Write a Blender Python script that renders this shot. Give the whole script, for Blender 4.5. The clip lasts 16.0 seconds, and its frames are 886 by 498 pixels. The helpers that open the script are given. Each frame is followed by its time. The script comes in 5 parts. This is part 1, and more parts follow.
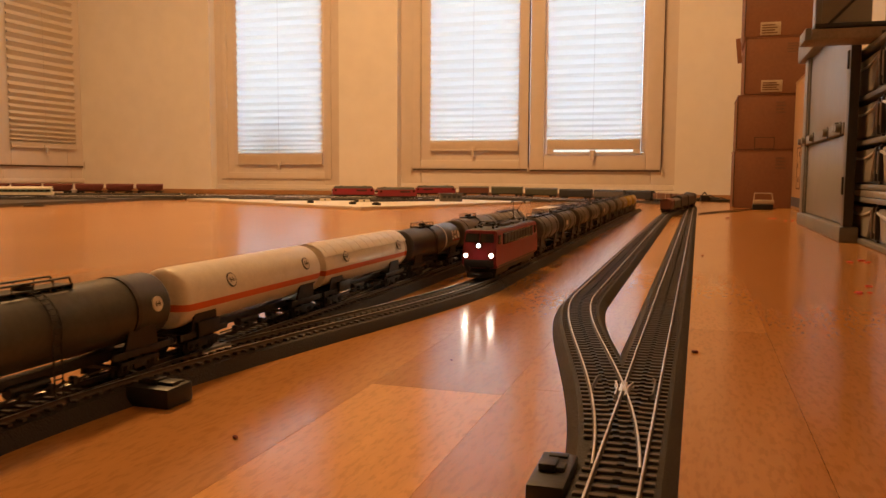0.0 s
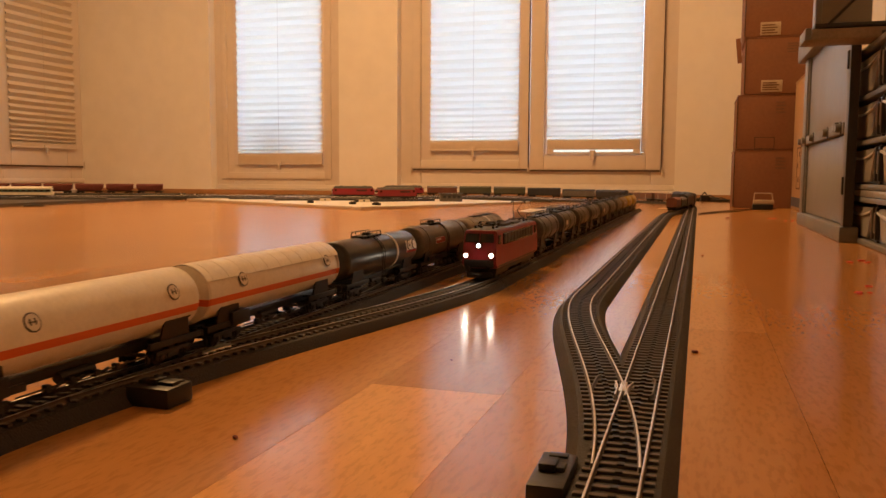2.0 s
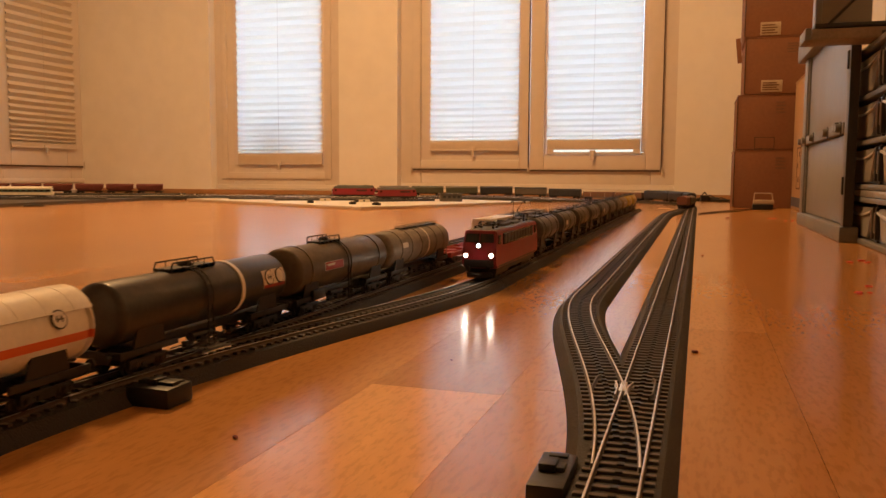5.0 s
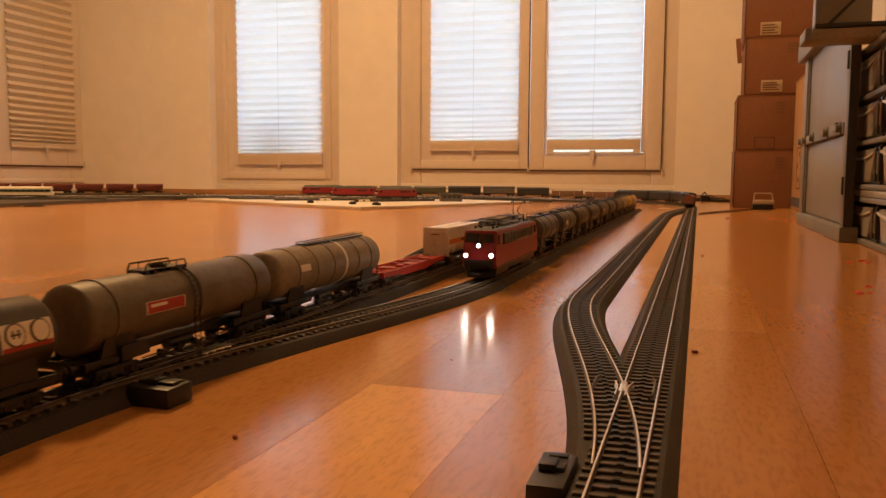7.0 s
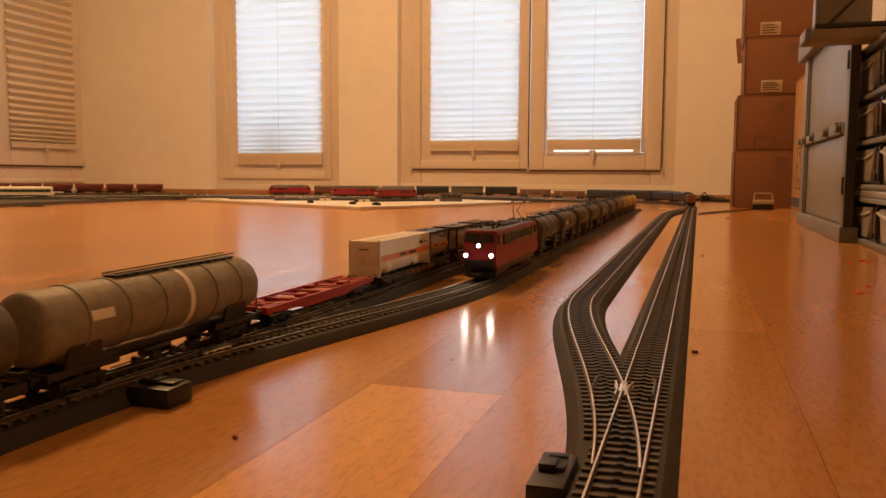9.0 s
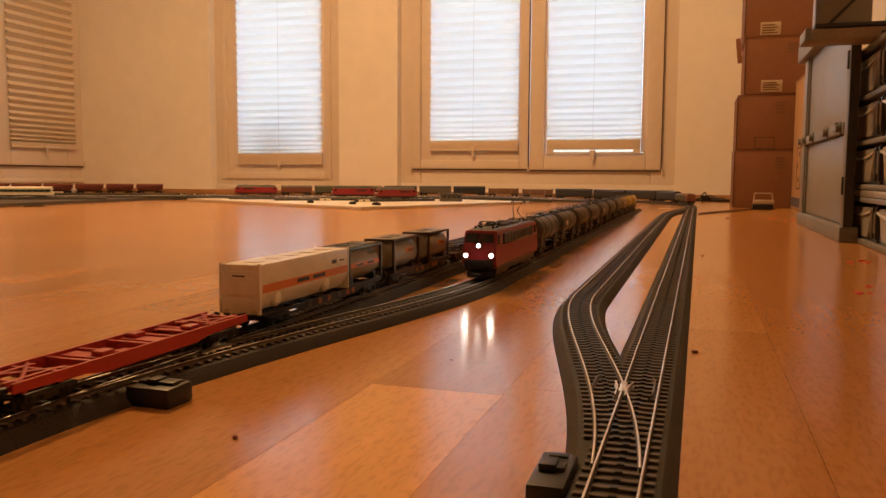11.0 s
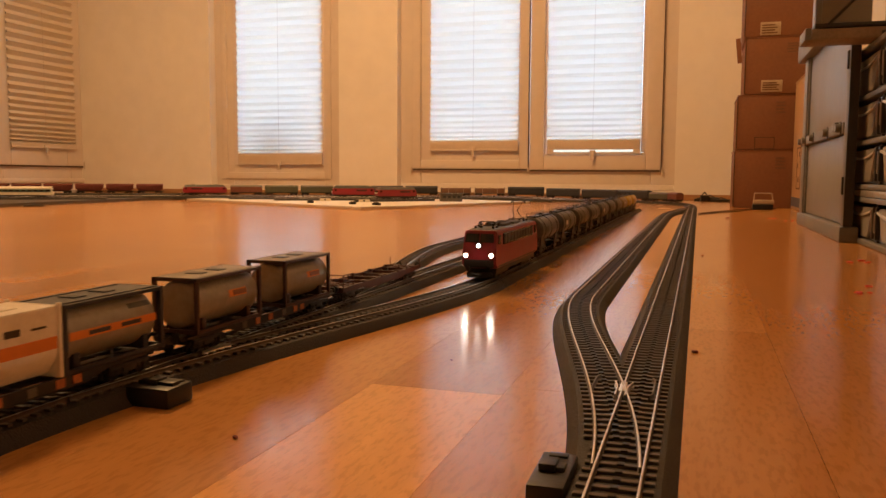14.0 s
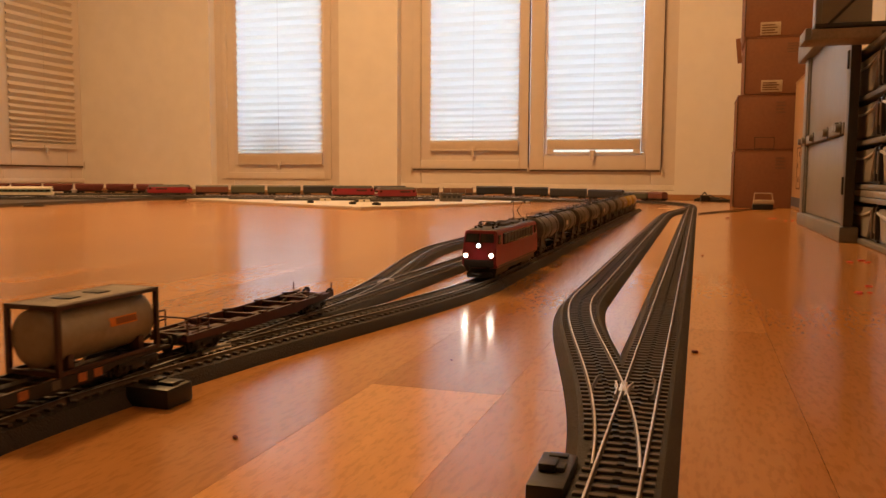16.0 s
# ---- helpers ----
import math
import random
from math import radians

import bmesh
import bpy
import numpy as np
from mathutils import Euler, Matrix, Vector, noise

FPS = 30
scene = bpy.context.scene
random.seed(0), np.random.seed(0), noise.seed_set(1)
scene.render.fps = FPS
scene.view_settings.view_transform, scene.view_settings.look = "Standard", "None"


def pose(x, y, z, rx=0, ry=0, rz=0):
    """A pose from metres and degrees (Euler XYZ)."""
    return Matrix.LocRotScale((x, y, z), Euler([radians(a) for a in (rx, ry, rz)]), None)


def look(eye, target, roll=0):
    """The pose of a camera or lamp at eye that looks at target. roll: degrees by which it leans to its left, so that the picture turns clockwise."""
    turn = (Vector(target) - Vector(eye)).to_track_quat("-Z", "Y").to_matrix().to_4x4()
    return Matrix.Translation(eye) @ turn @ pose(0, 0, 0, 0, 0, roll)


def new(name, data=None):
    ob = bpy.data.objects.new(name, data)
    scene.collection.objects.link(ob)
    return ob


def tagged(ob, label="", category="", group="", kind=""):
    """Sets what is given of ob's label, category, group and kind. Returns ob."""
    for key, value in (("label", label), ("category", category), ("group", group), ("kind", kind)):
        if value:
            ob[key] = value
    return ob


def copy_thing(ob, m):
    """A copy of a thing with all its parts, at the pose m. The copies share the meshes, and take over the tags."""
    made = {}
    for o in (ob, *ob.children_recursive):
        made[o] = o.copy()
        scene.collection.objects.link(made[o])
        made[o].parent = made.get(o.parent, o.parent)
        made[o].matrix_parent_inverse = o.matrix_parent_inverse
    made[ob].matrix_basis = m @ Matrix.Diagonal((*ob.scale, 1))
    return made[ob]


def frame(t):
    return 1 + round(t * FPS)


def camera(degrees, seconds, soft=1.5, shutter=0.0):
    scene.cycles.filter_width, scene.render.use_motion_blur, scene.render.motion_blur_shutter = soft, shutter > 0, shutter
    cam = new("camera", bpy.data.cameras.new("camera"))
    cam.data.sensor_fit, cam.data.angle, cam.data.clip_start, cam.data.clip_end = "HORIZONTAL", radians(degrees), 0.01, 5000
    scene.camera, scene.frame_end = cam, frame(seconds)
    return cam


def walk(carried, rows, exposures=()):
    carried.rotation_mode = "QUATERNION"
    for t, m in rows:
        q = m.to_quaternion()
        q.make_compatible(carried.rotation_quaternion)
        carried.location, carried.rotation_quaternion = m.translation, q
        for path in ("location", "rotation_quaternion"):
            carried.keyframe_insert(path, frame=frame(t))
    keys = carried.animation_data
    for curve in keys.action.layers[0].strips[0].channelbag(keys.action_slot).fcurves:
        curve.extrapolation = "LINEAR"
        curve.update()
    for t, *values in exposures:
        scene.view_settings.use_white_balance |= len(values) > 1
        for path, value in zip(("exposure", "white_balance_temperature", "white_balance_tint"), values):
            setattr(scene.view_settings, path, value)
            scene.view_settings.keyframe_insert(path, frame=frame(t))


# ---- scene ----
cam = camera(57.8, 16.0, soft=1.5, shutter=0.5)
HEADING, DOWN = radians(17.6), 127 / 1420
EYE = Vector((0.0, 0.0, 0.111))
AIM = EYE + Vector((-math.sin(HEADING), math.cos(HEADING), -DOWN))
walk(cam, [(0.0, look(EYE, AIM, 0.33)), (16.0, look(EYE, AIM, 0.33))])

# ---- light ----
world = bpy.data.worlds.new("daylight")
scene.world = world
world.use_nodes = True
_nt = world.node_tree
_sky = _nt.nodes.new("ShaderNodeTexSky")
_sky.sky_type, _sky.sun_disc = "NISHITA", False
_sky.dust_density, _sky.ozone_density = 5.0, 0.3
_sky.sun_elevation, _sky.sun_rotation = radians(38), radians(200)
_nt.links.new(_sky.outputs[0], _nt.nodes["Background"].inputs[0])
_nt.nodes["Background"].inputs[1].default_value = 0.15


def sun_lamp():
    data = bpy.data.lights.new("sun", "SUN")
    data.energy, data.angle, data.color = 0.8, radians(15), (1, 0.95, 0.88)
    new("sun", data).matrix_world = look((0, 0, 0), (0.25, 0.74, -0.62))


def lamp(name, at, target, watts, size, color):
    data = bpy.data.lights.new(name, "AREA")
    data.shape, data.size, data.energy, data.color = "DISK", size, watts, color
    new(name, data).matrix_world = look(at, target)


WARM = (1.0, 0.55, 0.22)
LAMP = (-1.5, 2.15)
sun_lamp()
lamp("ceiling_bulb", (*LAMP, 2.75), (*LAMP, 0), 11.4, 0.52, WARM)
scene.view_settings.exposure = 3.0


# ---- materials ----
def mat(name, color, rough=0.5, metal=0.0, vary=0.12, scale=30.0, bump=0.0, bscale=200.0, coat=0.0, spec=0.5,
        stretch=(1, 1, 1), random_tone=0.0, island_tone=0.0, object_space=True, wear=None):
    m = bpy.data.materials.new(name)
    m.use_nodes = True
    nt = m.node_tree
    b = nt.nodes["Principled BSDF"]
    b.inputs["Roughness"].default_value, b.inputs["Metallic"].default_value = rough, metal
    b.inputs["Coat Weight"].default_value = coat
    b.inputs["Specular IOR Level"].default_value = spec
    N, L = nt.nodes.new, nt.links.new
    tc = N("ShaderNodeTexCoord")
    mp = N("ShaderNodeMapping")
    mp.inputs["Scale"].default_value = stretch
    L(tc.outputs["Object" if object_space else "Generated"], mp.inputs[0])
    n1, n2 = N("ShaderNodeTexNoise"), N("ShaderNodeTexNoise")
    n1.inputs["Scale"].default_value, n1.inputs["Detail"].default_value = scale, 5
    n2.inputs["Scale"].default_value, n2.inputs["Detail"].default_value = scale * 7, 3
    L(mp.outputs[0], n1.inputs[0]), L(mp.outputs[0], n2.inputs[0])
    add = N("ShaderNodeMath")
    add.operation = "ADD"
    L(n1.outputs[0], add.inputs[0]), L(n2.outputs[0], add.inputs[1])
    last = add.outputs[0]
    for amount, node, socket in ((random_tone, "ShaderNodeObjectInfo", "Random"), (island_tone, "ShaderNodeNewGeometry", "Random Per Island")):
        if amount:
            r = N(node)
            ma = N("ShaderNodeMath")
            ma.operation, ma.inputs[1].default_value = "MULTIPLY_ADD", amount
            L(r.outputs[socket], ma.inputs[0]), L(last, ma.inputs[2])
            last = ma.outputs[0]
            shift = N("ShaderNodeMath")
            shift.operation, shift.inputs[1].default_value = "SUBTRACT", amount / 2
            L(last, shift.inputs[0])
            last = shift.outputs[0]
    ramp = N("ShaderNodeMapRange")
    ramp.inputs[1].default_value, ramp.inputs[2].default_value = 0.5, 1.5
    ramp.inputs[3].default_value, ramp.inputs[4].default_value = 1 - 2 * vary, 1 + 2 * vary
    L(last, ramp.inputs[0])
    mul = N("ShaderNodeVectorMath")
    mul.operation = "SCALE"
    mul.inputs[0].default_value = color
    L(ramp.outputs[0], mul.inputs["Scale"])
    out = mul.outputs[0]
    if wear:
        w = N("ShaderNodeTexNoise")
        w.inputs["Scale"].default_value, w.inputs["Detail"].default_value = wear[1], 6
        L(mp.outputs[0], w.inputs[0])
        wr = N("ShaderNodeMapRange")
        wr.inputs[1].default_value, wr.inputs[2].default_value = 0.52, 0.68
        wr.inputs[4].default_value = wear[2]
        L(w.outputs[0], wr.inputs[0])
        mix = N("ShaderNodeMix")
        mix.data_type = "RGBA"
        L(wr.outputs[0], mix.inputs[0]), L(out, mix.inputs[6])
        mix.inputs[7].default_value = (*wear[0], 1)
        out = mix.outputs[2]
    L(out, b.inputs["Base Color"])
    rr = N("ShaderNodeMapRange")
    rr.inputs[3].default_value, rr.inputs[4].default_value = rough * 0.8, min(1, rough * 1.2)
    L(n1.outputs[0], rr.inputs[0]), L(rr.outputs[0], b.inputs["Roughness"])
    if bump:
        bn, bp = N("ShaderNodeTexNoise"), N("ShaderNodeBump")
        bn.inputs["Scale"].default_value, bn.inputs["Detail"].default_value = bscale, 4
        L(mp.outputs[0], bn.inputs[0])
        bp.inputs["Strength"].default_value, bp.inputs["Distance"].default_value = bump, 0.002
        L(bn.outputs[0], bp.inputs["Height"]), L(bp.outputs[0], b.inputs["Normal"])
    return m


def wood_floor(name="beech_strip", fixed=None):
    """Varnished beech; fixed sets the tone of one kind of strip, else each strip has its own."""
    m = bpy.data.materials.new(name)
    m.use_nodes = True
    nt = m.node_tree
    b = nt.nodes["Principled BSDF"]
    N, L = nt.nodes.new, nt.links.new
    geo, info = N("ShaderNodeNewGeometry"), N("ShaderNodeObjectInfo")
    tone = N("ShaderNodeMath")
    tone.operation = "ADD"
    L(info.outputs["Random"], tone.inputs[0]), L(geo.outputs["Random Per Island"], tone.inputs[1])
    wrap = N("ShaderNodeMath")
    wrap.operation, wrap.inputs[1].default_value = "MODULO", 1.0
    if fixed is not None:
        wrap.operation, wrap.inputs[1].default_value = "MULTIPLY_ADD", 0.0
        wrap.inputs[2].default_value = fixed
    spread = 0.62 if fixed is not None else 0.34
    L(tone.outputs[0], wrap.inputs[0])
    off = N("ShaderNodeCombineXYZ")
    L(wrap.outputs[0], off.inputs[2])
    addv = N("ShaderNodeVectorMath")
    addv.operation = "ADD"
    L(geo.outputs["Position"], addv.inputs[0]), L(off.outputs[0], addv.inputs[1])
    tones = []
    for sc, st in ((9.0, (1, 0.12, 6)), (150.0, (1, 0.04, 6)), (430.0, (1, 0.24, 3))):
        mp, n = N("ShaderNodeMapping"), N("ShaderNodeTexNoise")
        mp.inputs["Scale"].default_value = st
        n.inputs["Scale"].default_value, n.inputs["Detail"].default_value = sc, 5
        L(addv.outputs[0], mp.inputs[0]), L(mp.outputs[0], n.inputs[0])
        tones.append(n.outputs[0])
    base = N("ShaderNodeValToRGB")
    base.color_ramp.elements[0].color = (0.33, 0.127, 0.032, 1)
    base.color_ramp.elements[1].color = (0.74, 0.375, 0.116, 1)
    mixv = N("ShaderNodeMath")
    mixv.operation, mixv.inputs[1].default_value = "MULTIPLY_ADD", spread
    half = N("ShaderNodeMath")
    half.operation, half.inputs[1].default_value = "MULTIPLY", 0.36
    L(tones[0], half.inputs[0])
    L(wrap.outputs[0], mixv.inputs[0]), L(half.outputs[0], mixv.inputs[2])
    L(mixv.outputs[0], base.inputs[0])
    g1 = N("ShaderNodeMapRange")
    g1.inputs[1].default_value, g1.inputs[2].default_value, g1.inputs[3].default_value, g1.inputs[4].default_value = 0.3, 0.7, 0.94, 1.04
    L(tones[1], g1.inputs[0])
    fleck = N("ShaderNodeMapRange")
    fleck.inputs[1].default_value, fleck.inputs[2].default_value, fleck.inputs[3].default_value, fleck.inputs[4].default_value = 0.50, 0.62, 1.0, 0.86
    L(tones[2], fleck.inputs[0])
    m1 = N("ShaderNodeMath")
    m1.operation = "MULTIPLY"
    L(g1.outputs[0], m1.inputs[0]), L(fleck.outputs[0], m1.inputs[1])
    mul = N("ShaderNodeVectorMath")
    mul.operation = "SCALE"
    L(base.outputs[0], mul.inputs[0]), L(m1.outputs[0], mul.inputs["Scale"])
    L(mul.outputs[0], b.inputs["Base Color"])
    sm, sr = N("ShaderNodeTexNoise"), N("ShaderNodeMapRange")
    sm.inputs["Scale"].default_value, sm.inputs["Detail"].default_value = 5.0, 6
    L(geo.outputs["Position"], sm.inputs[0])
    sr.inputs[3].default_value, sr.inputs[4].default_value = 0.15, 0.21
    L(sm.outputs[0], sr.inputs[0]), L(sr.outputs[0], b.inputs["Roughness"])
    b.inputs["Specular IOR Level"].default_value = 0.4
    rn, bp = N("ShaderNodeTexNoise"), N("ShaderNodeBump")
    rn.inputs["Scale"].default_value, rn.inputs["Detail"].default_value = 420.0, 3
    L(geo.outputs["Position"], rn.inputs[0]), L(rn.outputs[0], bp.inputs["Height"])
    bp.inputs["Strength"].default_value, bp.inputs["Distance"].default_value = 0.12, 0.0003
    L(bp.outputs[0], b.inputs["Normal"])
    return m


def blind_fabric(name, color, through_light):
    m = bpy.data.materials.new(name)
    m.use_nodes = True
    nt = m.node_tree
    N, L = nt.nodes.new, nt.links.new
    d, t, mx = N("ShaderNodeBsdfDiffuse"), N("ShaderNodeBsdfTranslucent"), N("ShaderNodeMixShader")
    tc, n, r = N("ShaderNodeTexCoord"), N("ShaderNodeTexNoise"), N("ShaderNodeMapRange")
    n.inputs["Scale"].default_value = 60
    L(tc.outputs["Object"], n.inputs[0]), L(n.outputs[0], r.inputs[0])
    r.inputs[3].default_value, r.inputs[4].default_value = 0.985, 1.01
    mul = N("ShaderNodeVectorMath")
    mul.operation = "SCALE"
    mul.inputs[0].default_value = color
    L(r.outputs[0], mul.inputs["Scale"])
    L(mul.outputs[0], d.inputs[0]), L(mul.outputs[0], t.inputs[0])
    mx.inputs[0].default_value = through_light
    L(d.outputs[0], mx.inputs[1]), L(t.outputs[0], mx.inputs[2]), L(mx.outputs[0], nt.nodes["Material Output"].inputs[0])
    return m


def glow(name, color, strength):
    m = bpy.data.materials.new(name)
    m.use_nodes = True
    b = m.node_tree.nodes["Principled BSDF"]
    b.inputs["Emission Color"].default_value, b.inputs["Emission Strength"].default_value = (*color, 1), strength
    return m


def glass(name, rough=0.02, color=(1, 1, 1)):
    m = bpy.data.materials.new(name)
    m.use_nodes = True
    b = m.node_tree.nodes["Principled BSDF"]
    b.inputs["Transmission Weight"].default_value, b.inputs["Roughness"].default_value = 1.0, rough
    b.inputs["Base Color"].default_value, b.inputs["IOR"].default_value = (*color, 1), 1.45
    return m


FLOOR = wood_floor()
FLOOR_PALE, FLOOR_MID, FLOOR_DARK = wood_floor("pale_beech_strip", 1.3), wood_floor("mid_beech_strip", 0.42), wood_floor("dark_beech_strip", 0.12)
WALL = mat("painted_plaster", (0.83, 0.79, 0.735), 0.9, vary=0.03, scale=1.5, bump=0.25, bscale=350)
CEIL = mat("white_ceiling", (0.82, 0.80, 0.76), 0.9, vary=0.02, scale=2, bump=0.1)
FRAME = mat("white_window_paint", (0.70, 0.62, 0.55), 0.38, vary=0.03, scale=3, bump=0.03)
GAPSHADE = mat("dark_gap_shade", (0.10, 0.06, 0.04), 0.8)
BASEB = mat("baseboard_wood", (0.40, 0.22, 0.10), 0.45, vary=0.15, scale=14, stretch=(0.2, 1, 1))
BLIND = blind_fabric("pleated_white_fabric", (0.96, 0.935, 0.83), 0.88)
BLIND2 = blind_fabric("pleated_cream_fabric", (0.70, 0.62, 0.52), 0.05)
BLINDRAIL = mat("blind_rail_plastic", (0.62, 0.53, 0.44), 0.5, vary=0.04)
SHUTTER = mat("closed_shutter", (0.25, 0.22, 0.2), 0.7)
GLASS = glass("window_glass")
BED = mat("grey_brown_roadbed", (0.027, 0.023, 0.020), 0.75, vary=0.25, scale=300, bump=0.5, bscale=900)
SLEEPER = mat("dark_sleeper_plastic", (0.078, 0.062, 0.050), 0.55, vary=0.12, scale=200)
RAIL = mat("nickel_silver_rail", (0.66, 0.63, 0.59), 0.34, 0.8, vary=0.15, scale=120)
BLACKP = mat("black_plastic", (0.011, 0.010, 0.0095), 0.45, vary=0.2, scale=200, bump=0.1)
RAILSIDE = mat("browned_rail_web", (0.09, 0.07, 0.055), 0.5, 0.5, vary=0.15, scale=120)
STEELW = mat("blackened_wheel", (0.03, 0.027, 0.025), 0.45, 0.8, scale=200)
BOARD = mat("white_coated_board", (0.62, 0.57, 0.50), 0.5, vary=0.04, scale=8)
DARKBOARD = mat("dark_grey_board", (0.07, 0.06, 0.055), 0.8, vary=0.2, scale=15, bump=0.2)


# ---- mesh helpers ----
def bx(bm, x0, x1, y0, y1, z0, z1, bevel=0.0, m=None):
    made = bmesh.ops.create_cube(bm, size=1.0, matrix=Matrix.Translation(((x0 + x1) / 2, (y0 + y1) / 2, (z0 + z1) / 2)) @ Matrix.Diagonal((abs(x1 - x0), abs(y1 - y0), abs(z1 - z0), 1)))
    vs = made["verts"]
    if bevel:
        es = list({e for v in vs for e in v.link_edges})
        res = bmesh.ops.bevel(bm, geom=es, offset=bevel, segments=2, affect="EDGES", profile=0.6)
        vs = list({v for f in res["faces"] for v in f.verts} | {v for v in vs if v.is_valid})
    if m:
        bmesh.ops.transform(bm, matrix=m, verts=[v for v in vs if v.is_valid])
    return bm


def box(x0, x1, y0, y1, z0, z1, bevel=0.0):
    return bx(bmesh.new(), x0, x1, y0, y1, z0, z1, bevel)


def cyl(bm, p, q, r, r2=None, seg=12, caps=True):
    p, q = Vector(p), Vector(q)
    d = q - p
    m = Matrix.Translation((p + q) / 2) @ d.to_track_quat("Z", "Y").to_matrix().to_4x4()
    bmesh.ops.create_cone(bm, cap_ends=caps, segments=seg, radius1=r, radius2=r if r2 is None else r2, depth=d.length, matrix=m)
    return bm


def lathe(bm, profile, axis="Y", seg=32, centre=(0, 0, 0)):
    """A body of revolution; profile rows are (place along the axis, radius)."""
    rings = []
    for a, r in profile:
        ring = []
        for i in range(seg):
            t = 2 * math.pi * i / seg
            c, s = r * math.cos(t), r * math.sin(t)
            v = {"Y": (c, a, s), "X": (a, c, s), "Z": (c, s, a)}[axis]
            ring.append(bm.verts.new(Vector(v) + Vector(centre)))
        rings.append(ring)
    for a, b in zip(rings, rings[1:]):
        for i in range(seg):
            bm.faces.new((a[i], a[(i + 1) % seg], b[(i + 1) % seg], b[i]))
    bm.faces.new(rings[0]), bm.faces.new(rings[-1])
    bmesh.ops.recalc_face_normals(bm, faces=bm.faces)
    return bm


def rod(bm, pts, r, seg=6):
    for a, b in zip(pts, pts[1:]):
        cyl(bm, a, b, r, seg=seg)
    return bm


def finish(name, bm, material, smooth=True):
    me = bpy.data.meshes.new(name)
    bmesh.ops.recalc_face_normals(bm, faces=bm.faces)
    bm.to_mesh(me)
    bm.free()
    me.materials.append(material)
    if smooth:
        me.shade_smooth()
        me.set_sharp_from_angle(angle=radians(24))
    return me


def part(name, bm, material, parent=None, label="", at=None):
    ob = new(name, finish(name, bm, material))
    if parent is not None:
        ob.parent = parent
    if at is not None:
        ob.matrix_basis = at
    if label:
        ob["label"] = label
    return ob


def thing(name, label, category, group="", kind="", at=None):
    e = new(name)
    e.empty_display_size = 0.02
    if at is not None:
        e.matrix_basis = at
    return tagged(e, label, category, group, kind)


def solid(name, bm, material, label, category, group="", kind="", at=None):
    return tagged(part(name, bm, material, None, "", at), label, category, group, kind)


# ---- the room ----
YN, XW, XE, YS, ZC = 4.441, -3.904, 0.72, -3.3, 2.9
YF = YN - 0.055  # the room face of the north wall; the windows stand back in it


def wall_with_openings(name, along, lo, hi, place, thick, holes):
    """A wall of boxes round its openings. holes: (a0, a1, z0, z1), in order."""
    bm = bmesh.new()

    def piece(a0, a1, z0, z1):
        if a1 - a0 > 1e-4 and z1 - z0 > 1e-4:
            y = sorted((place, place + thick))
            if along == "X":
                bx(bm, a0, a1, y[0], y[1], z0, z1)
            else:
                bx(bm, y[0], y[1], a0, a1, z0, z1)
    a = lo
    for a0, a1, z0, z1 in holes:
        piece(a, a0, 0, ZC)
        piece(a0, a1, 0, z0)
        piece(a0, a1, z1, ZC)
        a = a1
    piece(a, hi, 0, ZC)
    return solid(name, bm, WALL, "cream-painted plaster wall with a matt finish", "wall", kind="structure")


WIN_TOP = 2.12
OPEN_C, OPEN_D, OPEN_L = (-2.921, -2.042), (-1.673, -0.123), (3.62, 4.41)
wall_with_openings("wall_north", "X", XW - 0.25, XE, YF, 0.305, [(*OPEN_C, 0.03, WIN_TOP), (*OPEN_D, 0.045, WIN_TOP)])
wall_with_openings("wall_west", "Y", YS - 0.25, YF, XW, -0.25, [(*OPEN_L, 0.06, WIN_TOP)])
wall_with_openings("wall_east", "Y", YS - 0.25, YN + 0.25, XE, 0.2, [])
wall_with_openings("wall_south", "X", XW, XE, YS, -0.25, [])
solid("ceiling", box(XW, XE, YS, YF, ZC, ZC + 0.2), CEIL, "plain white matt ceiling of the room", "ceiling", kind="structure")
solid("floor", box(XW, XE, YS, YN, -0.2, -0.0125), GAPSHADE, "warm beech strip parquet floor with satin varnish", "floor", kind="structure")


def baseboard(x0, x1):
    bm = box(x0, x1, YF - 0.013, YF - 0.0005, 0, 0.028, 0.003)
    solid("baseboard", bm, BASEB, "low brown wooden baseboard along the wall", "baseboard", kind="structure")


baseboard(XW + 0.002, XE - 0.002)


# windows: built in the wall's own axes (x along, y out of the room, z up)
def pleats(w, z0, z1, pitch, deep=0.013, packed=0.45):
    """A pleated sheet; the folds lie closer together near the lower end."""
    bm = bmesh.new()
    rows, z, i = [], z0, 0
    while z < z1:
        y = deep * (1 if i % 2 else 0)
        rows.append([bm.verts.new((-w / 2 + w * k / 6, y + 0.0002 * math.sin(5 * k + i), z)) for k in range(7)])
        k = min(1.0, 0.3 + 0.7 * math.sqrt((z - z0) / packed))
        z += pitch * k * 0.5
        i += 1
    for a, b in zip(rows, rows[1:]):
        for k in range(6):
            bm.faces.new((a[k], a[k + 1], b[k + 1], b[k]))
    return bm


def sash(parent, x0, x1, z0, z1, rail):
    """One sash: four rails, a raised bead and a pane."""
    w = part("sash", frame_ring(x0, x1, z0, z1, rail, 0.0, 0.055, 0.006), FRAME, parent, "white-painted window sash")
    part("glazing_bead", frame_ring(x0 + rail, x1 - rail, z0 + rail, z1 - rail, 0.012, 0.016, 0.04, 0.003), FRAME, w)
    pane = part("pane", box(x0 + rail + 0.012, x1 - rail - 0.012, 0.030, 0.034, z0 + rail + 0.012, z1 - rail - 0.012), GLASS, w)
    pane.visible_shadow = False
    return w


